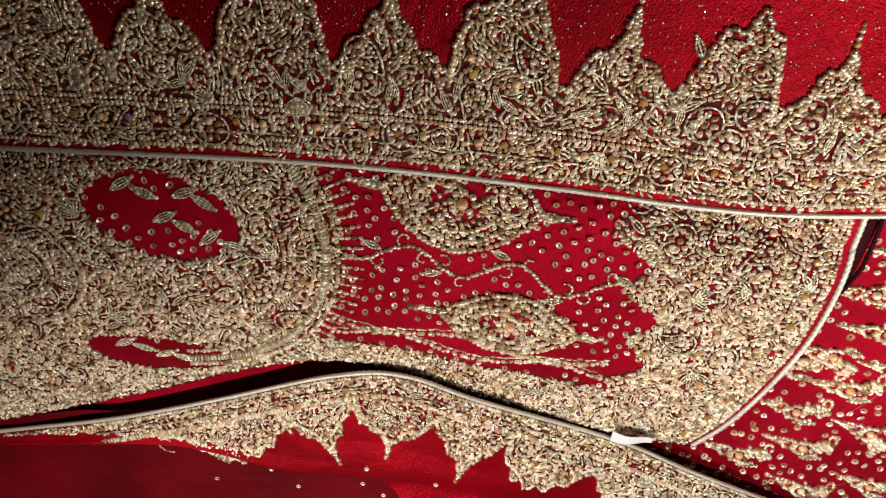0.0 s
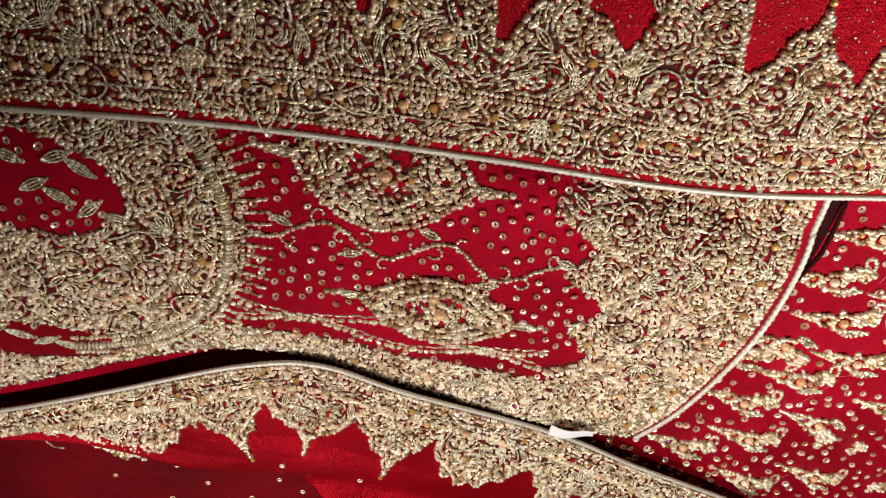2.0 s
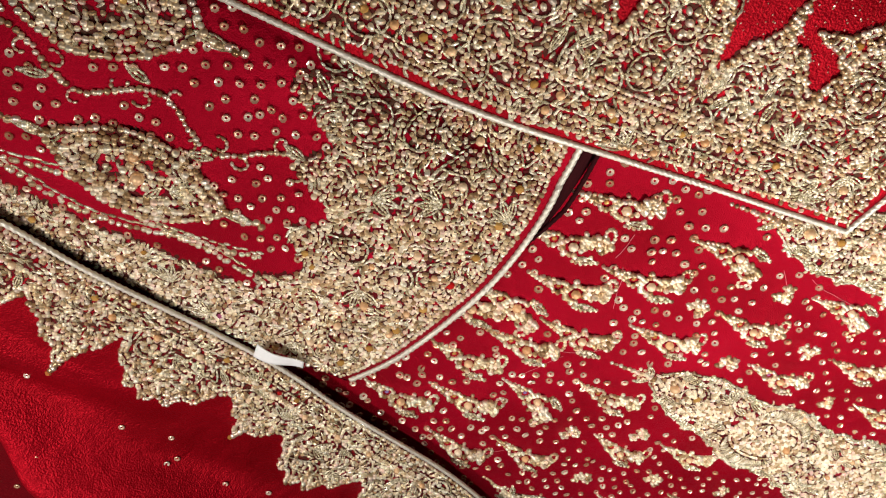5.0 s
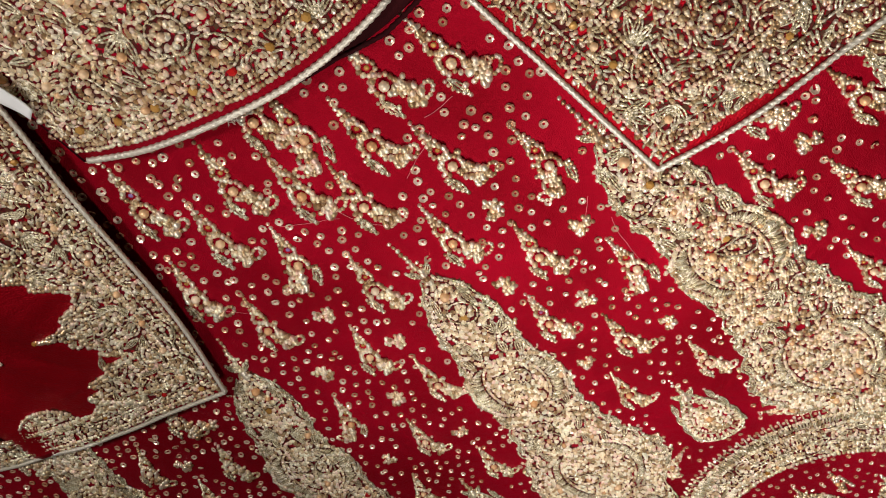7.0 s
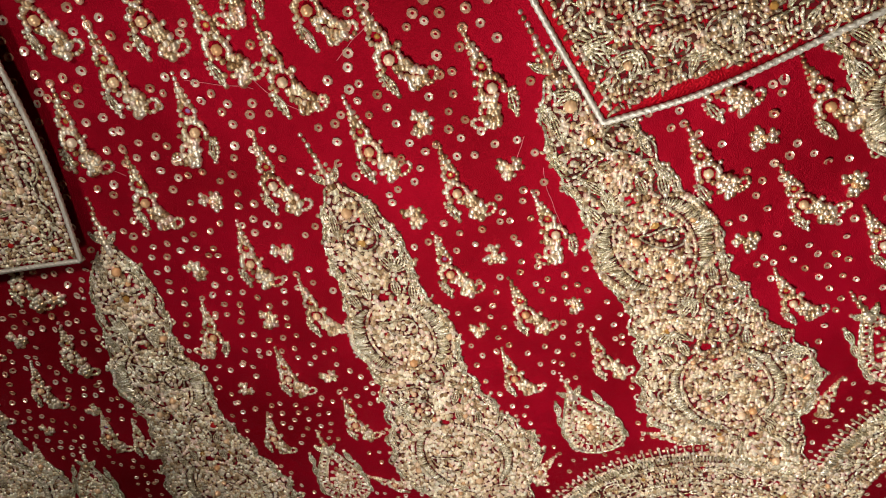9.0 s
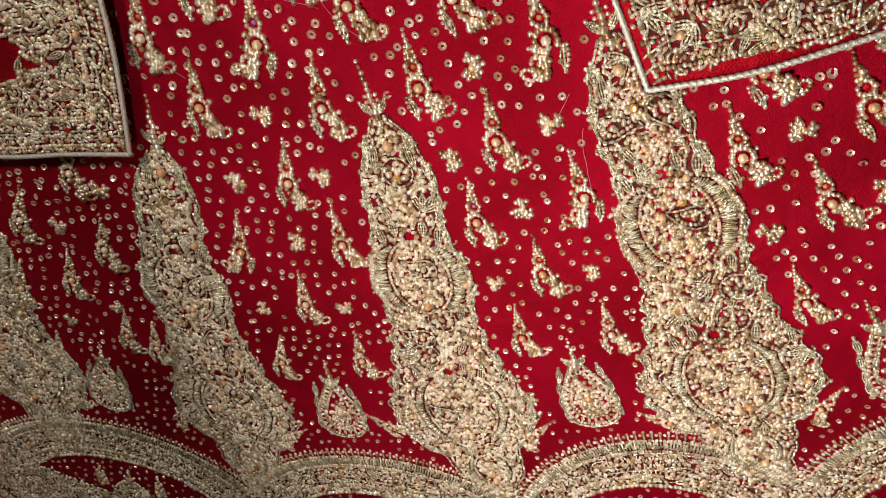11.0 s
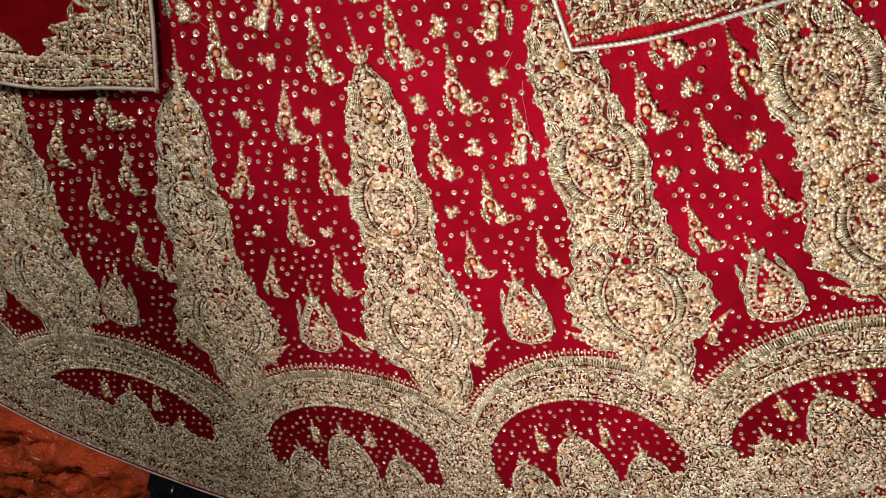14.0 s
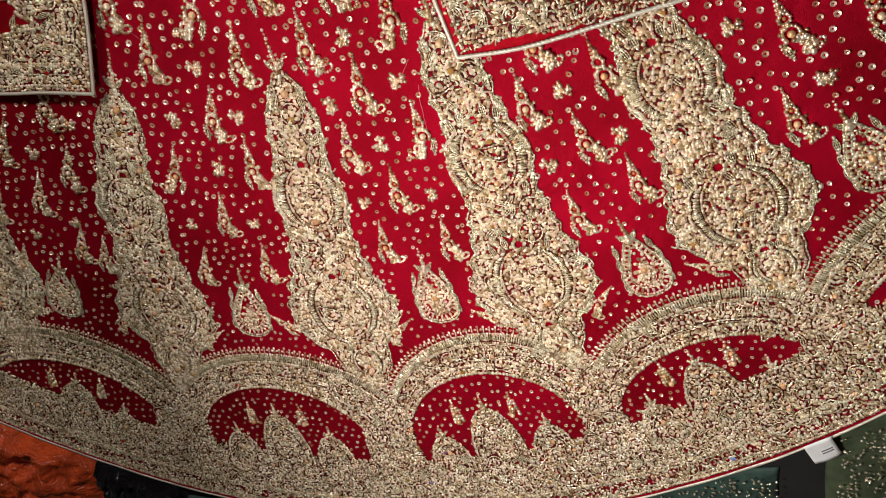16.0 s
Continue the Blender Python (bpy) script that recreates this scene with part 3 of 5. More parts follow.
    col = tagged(new("panel_motif"), "tall column of gold beads, wire leaves and pearls")
    col.parent = skirt
    w.bake(col, z_skirt)


for n, axis in enumerate(AXES):
    panel_column(axis, 10 + n)

# scallops above the hem: left foot, right foot, crown
SCALLOPS = [
    ((-0.62, 0.20), (-0.475, 0.075), (-0.535, 0.175)),
    ((-0.475, 0.075), (-0.241, -0.009), (-0.375, 0.088)),
    ((-0.241, -0.009), (0.010, -0.019), (-0.110, 0.041)),
    ((0.010, -0.019), (0.218, 0.015), (0.116, 0.059)),
    ((0.218, 0.015), (0.396, 0.089), (0.320, 0.098)),
    ((0.396, 0.089), (0.58, 0.25), (0.482, 0.205)),
]
DIP = 0.072
# the bare cloth under each arch: shift of its middle, change of its half width, shift of the domes in it
INNER = ((0.0, 0.0, 0.0), (-0.002, -0.002, 0.0), (-0.010, -0.006, -0.013), (-0.012, 0.012, -0.014), (-0.0095, 0.0095, -0.012), (0.0, 0.0, 0.0))


def scallop_frame(s):
    l, r, c = (np.array(q) for q in s)
    mid, d = (l + r) / 2, np.linalg.norm(r - l) / 2
    ax = (r - l) / (2 * d)
    up = np.array([-ax[1], ax[0]])
    h = (c - mid) @ up
    b = h + DIP
    return mid, ax, up, d, d / np.sqrt(1 - (DIP / b) ** 2), b


def in_scallop(x, y, s, shrink):
    mid, ax, up, d, a, b = scallop_frame(s)
    u, v = (x - mid[0]) * ax[0] + (y - mid[1]) * ax[1], (x - mid[0]) * up[0] + (y - mid[1]) * up[1]
    a2, b2 = a - shrink * 1.02, b - shrink
    return ((u / a2) ** 2 + ((v + DIP) / b2) ** 2 < 1) | ((v < -DIP) & (np.abs(u) < a2)), u, v


hem_r = lambda x, y: np.hypot(x - HEM[0], y - HEM[1])


def in_mound(u, v):
    big = (np.abs(u) < 0.027 * np.sqrt(np.clip(1 - ((v + 0.10) / 0.068) ** 2, 0, 1))) & (v > -0.11)
    for c in (-0.056, 0.056):
        big |= (np.abs(u - c) < 0.021 * np.sqrt(np.clip(1 - ((v + 0.105) / 0.042) ** 2, 0, 1))) & (v > -0.11)
    return big


def bare_scallop(x, y, n, margin=0.0):
    """Where the cloth of scallop n shows between its band, its domes and the hem border."""
    mid, ax, up, d, a, b = scallop_frame(SCALLOPS[n])
    c, wider, dome_shift = INNER[n]
    u, v = (x - mid[0]) * ax[0] + (y - mid[1]) * ax[1], (x - mid[0]) * up[0] + (y - mid[1]) * up[1]
    a2, b2 = a - 0.048 + wider - margin, b - 0.047 - margin
    open_part = (((u - c) / a2) ** 2 + ((v + DIP) / b2) ** 2 < 1) | ((v < -DIP) & (np.abs(u - c) < a2))
    return open_part & (hem_r(x, y) < 0.718 - margin * 0.7) & (np.abs(u - c) < d * 0.80 + wider) & ~in_mound(u - dome_shift, v)


def scallop_work():
    g = np.random.default_rng(5)
    X, Y = hexes(-0.62, 0.52, -0.23, 0.30, 0.00262, g)
    r = hem_r(X, Y)
    inside = np.full(len(X), -1)
    red = np.zeros(len(X), bool)
    for n, s in enumerate(SCALLOPS):
        out, u, v = in_scallop(X, Y, s, 0.0)
        mid, ax, up, d, a, b = scallop_frame(s)
        mine = out & (np.abs(u) < d + 0.004) & (v > -0.30)
        inside[mine & (inside < 0)] = n
        inside[(inside < 0) & (r > 0.665) & (np.abs(u) < d * 1.25 + 0.01) & (v < -0.02)] = n
        red |= bare_scallop(X, Y, n)
    ok = (r < HEM_R - 0.0058) & ~((r > HEM_R - 0.030) & (r < HEM_R - 0.015) & (g.random(len(X)) < 0.35)) & (inside >= 0) & ~red & (Y < 0.34)
    for n, s in enumerate(SCALLOPS):
        w = Work(40 + n)
        m = ok & (inside == n)
        w.fill(X[m], Y[m], 0.00132, 0.40, 0.04, 0.004, 0.0015, 1.25)
        mid, ax, up, d, a, b = scallop_frame(s)
        P = lambda u, v: (mid[0] + ax[0] * u + up[0] * v, mid[1] + ax[1] * u + up[1] * v)
        base = np.arctan2(ax[1], ax[0])
        t0 = np.arccos(min(0.999, d / a))
        t = np.linspace(t0, np.pi - t0, 400)
        for shrink, kind, pitch, l, wd in ((0.0, "bead", 0.0026, 0.0012, None), (0.0105, "bead", 0.0024, 0.0012, None), (0.0125, "coil", 0.004, 0.0022, 0.0009), (0.030, "coil", 0.004, 0.0022, 0.0010), (0.036, "bead", 0.003, 0.0015, None), (0.046, "bead", 0.0034, 0.0017, None)):
            k = shrink / 0.046
            w.line(np.c_[P(INNER[n][0] * k + (a - shrink + INNER[n][1] * k) * np.cos(t), (b - shrink) * np.sin(t) - DIP)], kind, pitch, l, wd, 0.0002, 0.0011)
        # flat band of wire laid across, and the fringe of small spikes
        q = np.arange(t0, np.pi - t0, 0.0023 / a)
        x, y = P((a - 0.005) * np.cos(q), (b - 0.005) * np.sin(q) - DIP)
        an = base + np.arctan2(np.sin(q) / b, np.cos(q) / a)
        w.add("coil", x, y, an, 0.0046, 0.0010, 0.0013, 0.001)
        q = np.arange(t0 + 0.03, np.pi - t0 - 0.03, 0.0054 / a)
        an = base + np.arctan2(np.sin(q) / b, np.cos(q) / a)
        an = an + w.rng.normal(0, 0.10, len(q))
        x, y = P((a + 0.0032) * np.cos(q), (b + 0.0032) * np.sin(q) - DIP)
        w.add("coil", x, y, an, 0.0033 * w.rng.uniform(0.8, 1.15, len(q)), 0.0010, 0.0012, 0.0004)
        reach = 0.0072 + w.rng.normal(0, 0.0005, len(q))
        x, y = P((a + reach) * np.cos(q), (b + reach) * np.sin(q) - DIP)
        w.add("bead", x, y, an, 0.0016, 0.0013)
        x, y = P((a + 0.0045) * np.cos(q + 0.0025 / a), (b + 0.0045) * np.sin(q + 0.0025 / a) - DIP)
        w.add("bead", x, y, an, 0.0012)
        # small domes of paisley inside, each with its spire
        shift = INNER[n][2]
        for c, hw, top in ((0.0, 0.027, -0.032), (-0.056, 0.021, -0.063), (0.056, 0.021, -0.063)):
            vv = np.linspace(-0.11, top, 40)
            hh = (0.068 if c == 0 else 0.042)
            cc = -0.10 if c == 0 else -0.105
            c += shift
            uu = hw * np.sqrt(np.clip(1 - ((vv - cc) / hh) ** 2, 0, 1))
            for k in (1.0, 0.68):
                for side in (-1, 1):
                    w.line(np.c_[P(c + side * uu * k, cc + (vv - cc) * k)], "bead" if k == 1 else "coil", 0.0027, 0.0013 if k == 1 else 0.0016, None if k == 1 else 0.0009, 0.0003, 0.001)
            for j in range(6):
                x, y = P(c + w.rng.normal(0, 0.0005), top + j * 0.003)
                w.add("bead", x, y, 0, 0.0022 - 0.0002 * j)
            for side in (-1, 1):
                x, y = P(c, top + 0.001)
                w.leaf(x, y, base + np.pi / 2 - side * 0.9, 0.0065, 0.003)
            x, y = P(c, cc + hh * 0.45)
            w.add("pearl", x, y, 0, 0.0025, None, None, 0.0012)
        for c, v0 in ((shift - 0.030, -0.045), (shift + 0.030, -0.045)):
            for j in range(9):
                x, y = P(c + w.rng.normal(0, 0.0012 * (9 - j) / 5), v0 + 0.0036 * j)
                w.add("bead" if j % 3 else "pearl", x, y, 0, 0.0028 - 0.00018 * j)
                if j < 6:
                    for side in (-1, 1):
                        x, y = P(c + side * (0.0045 - 0.0004 * j), v0 + 0.0036 * j)
                        w.add("bead", x, y, 0, 0.0018)
        ob = tagged(new("scallop"), "gold scallop arch with fringed edge and domed motifs")
        ob.parent = skirt
        w.bake(ob, z_skirt)
    # straight border lines beside the hem
    w = Work(60)
    a = np.linspace(-np.pi * 0.97, -0.03 * np.pi, 1500)
    for rr, kind, pitch, l, wd in ((0.0070, "bead", 0.0026, 0.0013, None), (0.014, "coil", 0.0042, 0.0022, 0.001), (0.030, "coil", 0.004, 0.0022, 0.001), (0.034, "bead", 0.0028, 0.0014, None)):
        w.line(np.c_[HEM[0] + (HEM_R - rr) * np.cos(a), HEM[1] + (HEM_R - rr) * np.sin(a)], kind, pitch, l, wd, 0.0002, 0.0008)
    ob = tagged(new("hem_border"), "narrow rows of beads and wire beside the hem")
    ob.parent = skirt
    w.bake(ob, z_skirt)


scallop_work()


# ---- sprigs, rosettes and drops ----
def flat(x, y):
    return np.zeros_like(np.asarray(x, float))


def sprig_meshes(seed, hand):
    """A small paisley sprig that stands on its tail: beads, leaf and pearl, upright along +y."""
    w = Work(seed)
    g = w.rng
    for j in range(6):
        w.add("bead", g.normal(0, 0.0004), 0.0165 + 0.0028 * j, 0, 0.0019 - 0.00016 * j, None, 0.0024)
        if j < 3:
            for side in (-1, 1):
                w.add("bead", side * (0.0024 - 0.0005 * j), 0.0160 + 0.0028 * j, 0, 0.0012)
    # an open ring over the pearl, and a collar of beads about it
    t = np.arange(9) * 2 * np.pi / 9
    w.add("bead", 0.0037 * np.cos(t), 0.0110 + 0.0039 * np.sin(t), t, 0.0014 * g.uniform(0.8, 1.15, 9), None, 0.0021, g.uniform(0, 0.0014, 9))
    t = np.linspace(-0.6, 3.7, 11)
    w.add("bead", 0.0054 * np.cos(t) * hand, 0.0058 * np.sin(t), t, 0.0016 * g.uniform(0.75, 1.15, 11), None, 0.0024, g.uniform(0, 0.0014, 11))
    # the body bends down to one side, in three close rows
    q = np.linspace(0, 1, 8)
    for off in (-0.0031, 0.0, 0.0031):
        bx, by = 0.0032 + 0.0035 * np.sin(q * 2.2), -0.0035 - 0.0135 * q
        w.add("bead", hand * (bx + off * (1.15 - 0.4 * q)) + g.normal(0, 0.0007, 8), by + g.normal(0, 0.0008, 8), 0, 0.0018 * g.uniform(0.65, 1.2, 8), None, 0.0026, g.uniform(0, 0.0016, 8))
    # a curled tail, and one leaf of laid wire with a beaded rim
    t = np.linspace(0, 2 * np.pi, 12)[:-1]
    w.add("bead", hand * (0.0126 + 0.0040 * np.cos(t)), -0.0142 + 0.0028 * np.sin(t) + 0.0014 * np.cos(t), t, 0.0012)
    w.leaf(-hand * 0.0066, -0.0040, -np.pi / 2 + hand * 0.16, 0.0135, 0.0036, 3)
    q = np.linspace(0, 1, 6)
    w.add("bead", hand * (-0.0086 + 0.0042 * q - 0.0014 * np.sin(np.pi * q)), -0.0045 - 0.0125 * q, 0, 0.0010, None, 0.0014, 0.0003)
    # single beads that stand off the heap
    t = g.uniform(0, 6.28, 9)
    w.add("bead", 0.0082 * np.cos(t) + hand * 0.001, -0.003 + 0.0105 * np.sin(t), 0, 0.0014 * g.uniform(0.8, 1.2, 9), None, 0.0018, 0.0002)
    w.add("pearl", 0.0, 0.0, 0, 0.0025, None, None, 0.0014)
    w.add("stone", 0.0, 0.0110, 0, 0.0013, None, 0.0010, 0.0)
    out = {}
    for key, name, mat in (("bead", "beading", BEAD), ("coil", "wire_leaf", COIL), ("pearl", "pearl", PEARL), ("stone", "stone", STONE)):
        v, f = scatter(DOME, np.concatenate(w.rows[key]), flat, LEAN[key])
        out[name] = mesh_of(name, v, f)
        out[name].materials.append(mat)
    return out


def rosette_meshes(seed):
    w = Work(seed)
    for k in range(6):
        a = k * np.pi / 3 + w.rng.normal(0, 0.28)
        w.add("bead", 0.0040 * np.cos(a), 0.0040 * np.sin(a), a, 0.0024, 0.0022, 0.0026)
        w.add("bead", w.rng.uniform(0.0060, 0.0078) * np.cos(a), 0.0069 * np.sin(a), a, w.rng.uniform(0.0014, 0.0021), 0.0019, 0.0022)
        w.add("bead", 0.0056 * np.cos(a + 0.5), 0.0056 * np.sin(a + 0.5), a, 0.0015)
        w.add("bead", *w.rng.normal(0, 0.0028, 2), a, 0.0016, None, 0.0020, 0.0012)
    w.add("pearl", 0, 0, 0, 0.0020, None, None, 0.0008)
    out = {}
    for key, name, mat in (("bead", "beading", BEAD), ("pearl", "pearl", PEARL)):
        v, f = scatter(DOME, np.concatenate(w.rows[key]), flat, LEAN[key])
        out[name] = mesh_of(name, v, f)
        out[name].materials.append(mat)
    return out


def drop_meshes(seed):
    """A paisley drop in double outline with a rosette in it and a spire above."""
    w = Work(seed)
    g = w.rng
    t = np.linspace(0, 2 * np.pi, 90)
    sx = lambda k: k * 0.021 * np.sin(t) * (0.62 - 0.38 * np.cos(t)) * 1.25
    sy = lambda k: -0.006 + k * 0.031 * np.cos(t)
    for k, kind, l, wd, p in ((1.0, "coil", 0.0026, 0.0011, 0.0042), (0.92, "bead", 0.0011, None, 0.0024), (0.70, "coil", 0.0024, 0.0010, 0.0040), (0.62, "bead", 0.0010, None, 0.0024)):
        w.line(np.c_[sx(k), sy(k)], kind, p, l, wd, 0.0002, 0.0006)
    # rungs between the rims
    w.line(np.c_[sx(0.81), sy(0.81)], "bead", 0.0044, 0.0021, 0.0012, 0.0001, 0.0008, np.pi / 2)
    # a flower on its stalk in the middle
    for k in range(7):
        w.add("bead", 0.0042 * np.cos(k * 0.9), -0.013 + 0.0048 * np.sin(k * 0.9), 0, 0.0019)
        for _ in range(4):
            w.add("bead", g.normal(0, 0.0038), -0.008 + g.normal(0, 0.006), 0, 0.0014 * g.uniform(0.8, 1.2), None, 0.0018, 0.0006)
    x, y = hexes(-0.015, 0.015, -0.03, 0.012, 0.0030, g, 0.2)
    ok = (np.abs(x) < 0.0135 * np.sqrt(np.clip(1 - ((y + 0.012) / 0.018) ** 2, 0, 1))) & (g.random(len(x)) < 0.62)
    w.add("bead", x[ok], y[ok], 0, 0.0013 * g.uniform(0.75, 1.2, ok.sum()), None, 0.0017, 0.0003)
    for side in (-1, 1):
        w.leaf(side * 0.002, -0.024, np.pi / 2 - side * 0.5, 0.010, 0.0034, 3)
    for side in (-1, 1):
        for q in (-0.028, -0.018, -0.006, 0.006):
            w.leaf(side * (0.019 - 0.25 * max(0, q + 0.012)), q, np.pi / 2 + side * g.uniform(0.0, 0.3), 0.013, 0.004)
        w.leaf(side * 0.002, 0.020, np.pi / 2 - side * 0.7, 0.008, 0.004)
    for j in range(9):
        w.add("bead", g.normal(0, 0.0005), 0.018 + 0.003 * j, 0, 0.0026 - 0.0002 * j)
    w.add("pearl", 0, -0.010, 0, 0.0028, None, None, 0.001)
    w.add("bead", 0, 0.020, 0, 0.0028, None, None, 0.001)
    out = {}
    for key, name, mat in (("bead", "beading", BEAD), ("coil", "wire_leaf", COIL), ("pearl", "pearl", PEARL)):
        v, f = scatter(DOME, np.concatenate(w.rows[key]), flat, LEAN[key])
        out[name] = mesh_of(name, v, f)
        out[name].materials.append(mat)
    return out


def place_motif(name, meshes, x, y, turn, size, label=""):
    ob = new(name)
    ob.parent = skirt
    ob.matrix_basis = Matrix.LocRotScale((x, y, float(z_skirt(x, y))), Euler((0, 0, turn)), (size, size, size))
    tagged(ob, label)
    for key, me in meshes.items():
        tagged(part(key, me, None, ob), kind="stuff" if key == "beading" else "")
    return ob


SPRIGS = [
    (-0.053, 0.381), (-0.108, 0.351), (-0.029, 0.338), (0.032, 0.341), (0.105, 0.354), (0.067, 0.303), (-0.071, 0.293), (0.109, 0.261),
    (0.043, 0.252), (-0.128, 0.246), (-0.051, 0.244), (0.075, 0.210), (-0.097, 0.198), (0.051, 0.159), (0.109, 0.158), (0.193, 0.273),
    (0.253, 0.291), (0.235, 0.239), (0.271, 0.200), (0.222, 0.173), (-0.227, 0.323), (-0.292, 0.294), (-0.282, 0.238), (-0.236, 0.261),
    (-0.124, 0.398), (-0.139, 0.145), (-0.072, 0.144), (0.010, 0.443), (0.036, 0.419), (0.063, 0.442), (0.097, 0.432),
    (0.063, 0.384), (-0.044, 0.442), (-0.016, 0.417), (0.007, 0.391),
]
SPRIGS_B = [
    (-0.096, 0.461), (-0.078, 0.420), (-0.004, 0.466), (0.377, 0.305), (0.383, 0.239), (0.31, 0.375), (0.43, 0.31),
    (-0.265, 0.180), (-0.335, 0.235), (-0.345, 0.165), (-0.25, 0.375), (-0.44, 0.20), (0.30, 0.235), (0.205, 0.318),
    (-0.245, 0.165), (-0.355, 0.36), (-0.46, 0.29), (0.475, 0.36),
]
ROSETTES = [
    (-0.070, 0.340), (0.064, 0.347), (0.099, 0.309), (0.038, 0.295), (-0.048, 0.295), (-0.108, 0.298), (0.072, 0.258), (-0.084, 0.249),
    (0.044, 0.206), (0.104, 0.208), (-0.133, 0.197), (-0.069, 0.193), (0.222, 0.284), (0.260, 0.243), (0.204, 0.224), (-0.212, 0.308),
    (-0.264, 0.285), (-0.258, 0.209), (0.34, 0.315), (0.40, 0.272), (-0.31, 0.20),
]
SPRAYS = [(-0.168, 0.061), (-0.072, 0.075), (0.038, 0.063), (0.136, 0.075), (0.229, 0.087), (-0.362, 0.112), (-0.262, 0.085), (0.325, 0.118)]
DROPS = [(-0.315, 0.134), (-0.108, 0.102), (0.084, 0.112), (0.267, 0.131), (0.428, 0.216), (-0.465, 0.16)]

variants = [sprig_meshes(101, 1), sprig_meshes(102, 1), sprig_meshes(103, 1), sprig_meshes(104, -1)]
pick = random.Random(3)
for n, (x, y) in enumerate(SPRIGS + SPRIGS_B):
    size = 1.12 - 0.25 * min(1, max(0, (0.40 - y) / 0.3))
    hand = 3 if (x, y) in ((0.109, 0.261), (-0.128, 0.246), (0.010, 0.443), (0.105, 0.354), (-0.053, 0.381)) else n % 3
    place_motif("sprig", variants[hand], x, y, radial(x, y) - np.pi / 2 + pick.uniform(-0.07, 0.07) - 0.10, size)
rosette = [rosette_meshes(111), rosette_meshes(112)]
for n, (x, y) in enumerate(ROSETTES):
    place_motif("rosette", rosette[n % 2], x, y, pick.uniform(0, 3), 0.95 - 0.15 * (y < 0.22))
for n, (x, y) in enumerate(SPRAYS):
    place_motif("leaf_spray", variants[n % 3], x, y, radial(x, y) - np.pi / 2 + (0.9 if n % 2 else -0.9), 0.75)
drops = [drop_meshes(121), drop_meshes(122)]
for n, (x, y) in enumerate(DROPS):
    place_motif("paisley_drop", drops[n % 2], x, y, radial(x, y) - np.pi / 2, 1.04)


def covered():
    """What the loose sequins keep clear of: motif places with their reach."""
    c = [(x, y, 0.017) for x, y in SPRIGS + SPRIGS_B] + [(x, y - 0.014, 0.013) for x, y in SPRIGS + SPRIGS_B] + [(x, y + 0.014, 0.009) for x, y in SPRIGS + SPRIGS_B]
    c += [(x, y, 0.012) for x, y in ROSETTES] + [(x, y, 0.034) for x, y in DROPS] + [(x, y, 0.014) for x, y in SPRAYS]
    return np.array(c)


def loose_sequins():
    g = np.random.default_rng(77)
    X, Y = hexes(-0.66, 0.56, -0.15, 0.60, 0.0105, g, 0.16)
    cov = covered()
    ok = (np.hypot(X[:, None] - cov[:, 0], Y[:, None] - cov[:, 1]) > cov[:, 2]).all(1)
    for axis in AXES:
        line = smooth_curve(axis, 100)
        d = np.hypot(X[:, None] - line[:, 0], Y[:, None] - line[:, 1])
        k = d.argmin(1)
        s = np.r_[0, np.cumsum(np.hypot(*np.diff(line, axis=0).T))]
        ok &= d.min(1) > np.interp(s[k] / s[-1] * 0.371, WIDTHS_S, WIDTHS_W) + 0.005
    low = np.zeros(len(X), bool)
    for sc in SCALLOPS:
        out, u, v = in_scallop(X, Y, sc, -0.012)
        mid, ax, up, d, a, b = scallop_frame(sc)
        hit = out & (np.abs(u) < d + 0.02)
        low |= hit
    high = ok & ~low & (hem_r(X, Y) < 0.70)
    rows = [np.c_[X[high], Y[high]]]
    x2, y2 = hexes(-0.72, 0.66, -0.15, 0.30, 0.0105, g, 0.15)
    red = np.zeros(len(x2), bool)
    for n in range(len(SCALLOPS)):
        red |= bare_scallop(x2, y2, n, 0.003)
    pts = np.concatenate(rows + [np.c_[x2[red], y2[red]]])
    size = np.clip(0.00175 + 0.0009 * (pts[:, 1] - 0.05) / 0.33, 0.0018, 0.0027) * g.uniform(0.86, 1.1, len(pts))
    near = np.hypot(pts[:, 0] - 0.06, pts[:, 1] - 0.34)
    o = np.argsort(near)
    v, f = SEQ
    one = mesh_of("sequin", v * [1, 1, 0.6], f, False)
    one.materials.append(SEQUIN)
    for i in o[:300]:
        ob = part("sequin", one, None, skirt)
        ob.matrix_basis = Matrix.LocRotScale((pts[i, 0], pts[i, 1], float(z_skirt(*pts[i])) + 0.0002), Euler((g.normal(0, 0.16), g.normal(0, 0.16), g.uniform(0, 6.3))), (size[i],) * 3)
    i = o[300:]
    rows = np.c_[pts[i], g.uniform(0, 6.3, len(i)), size[i], size[i], size[i] * 0.6, np.full(len(i), 0.0002)]
    v, f = scatter(SEQ, rows, z_skirt, 0.16)
    tagged(part("sequin_scatter", mesh_of("sequin_scatter", v, f, False), SEQUIN, skirt), kind="stuff")


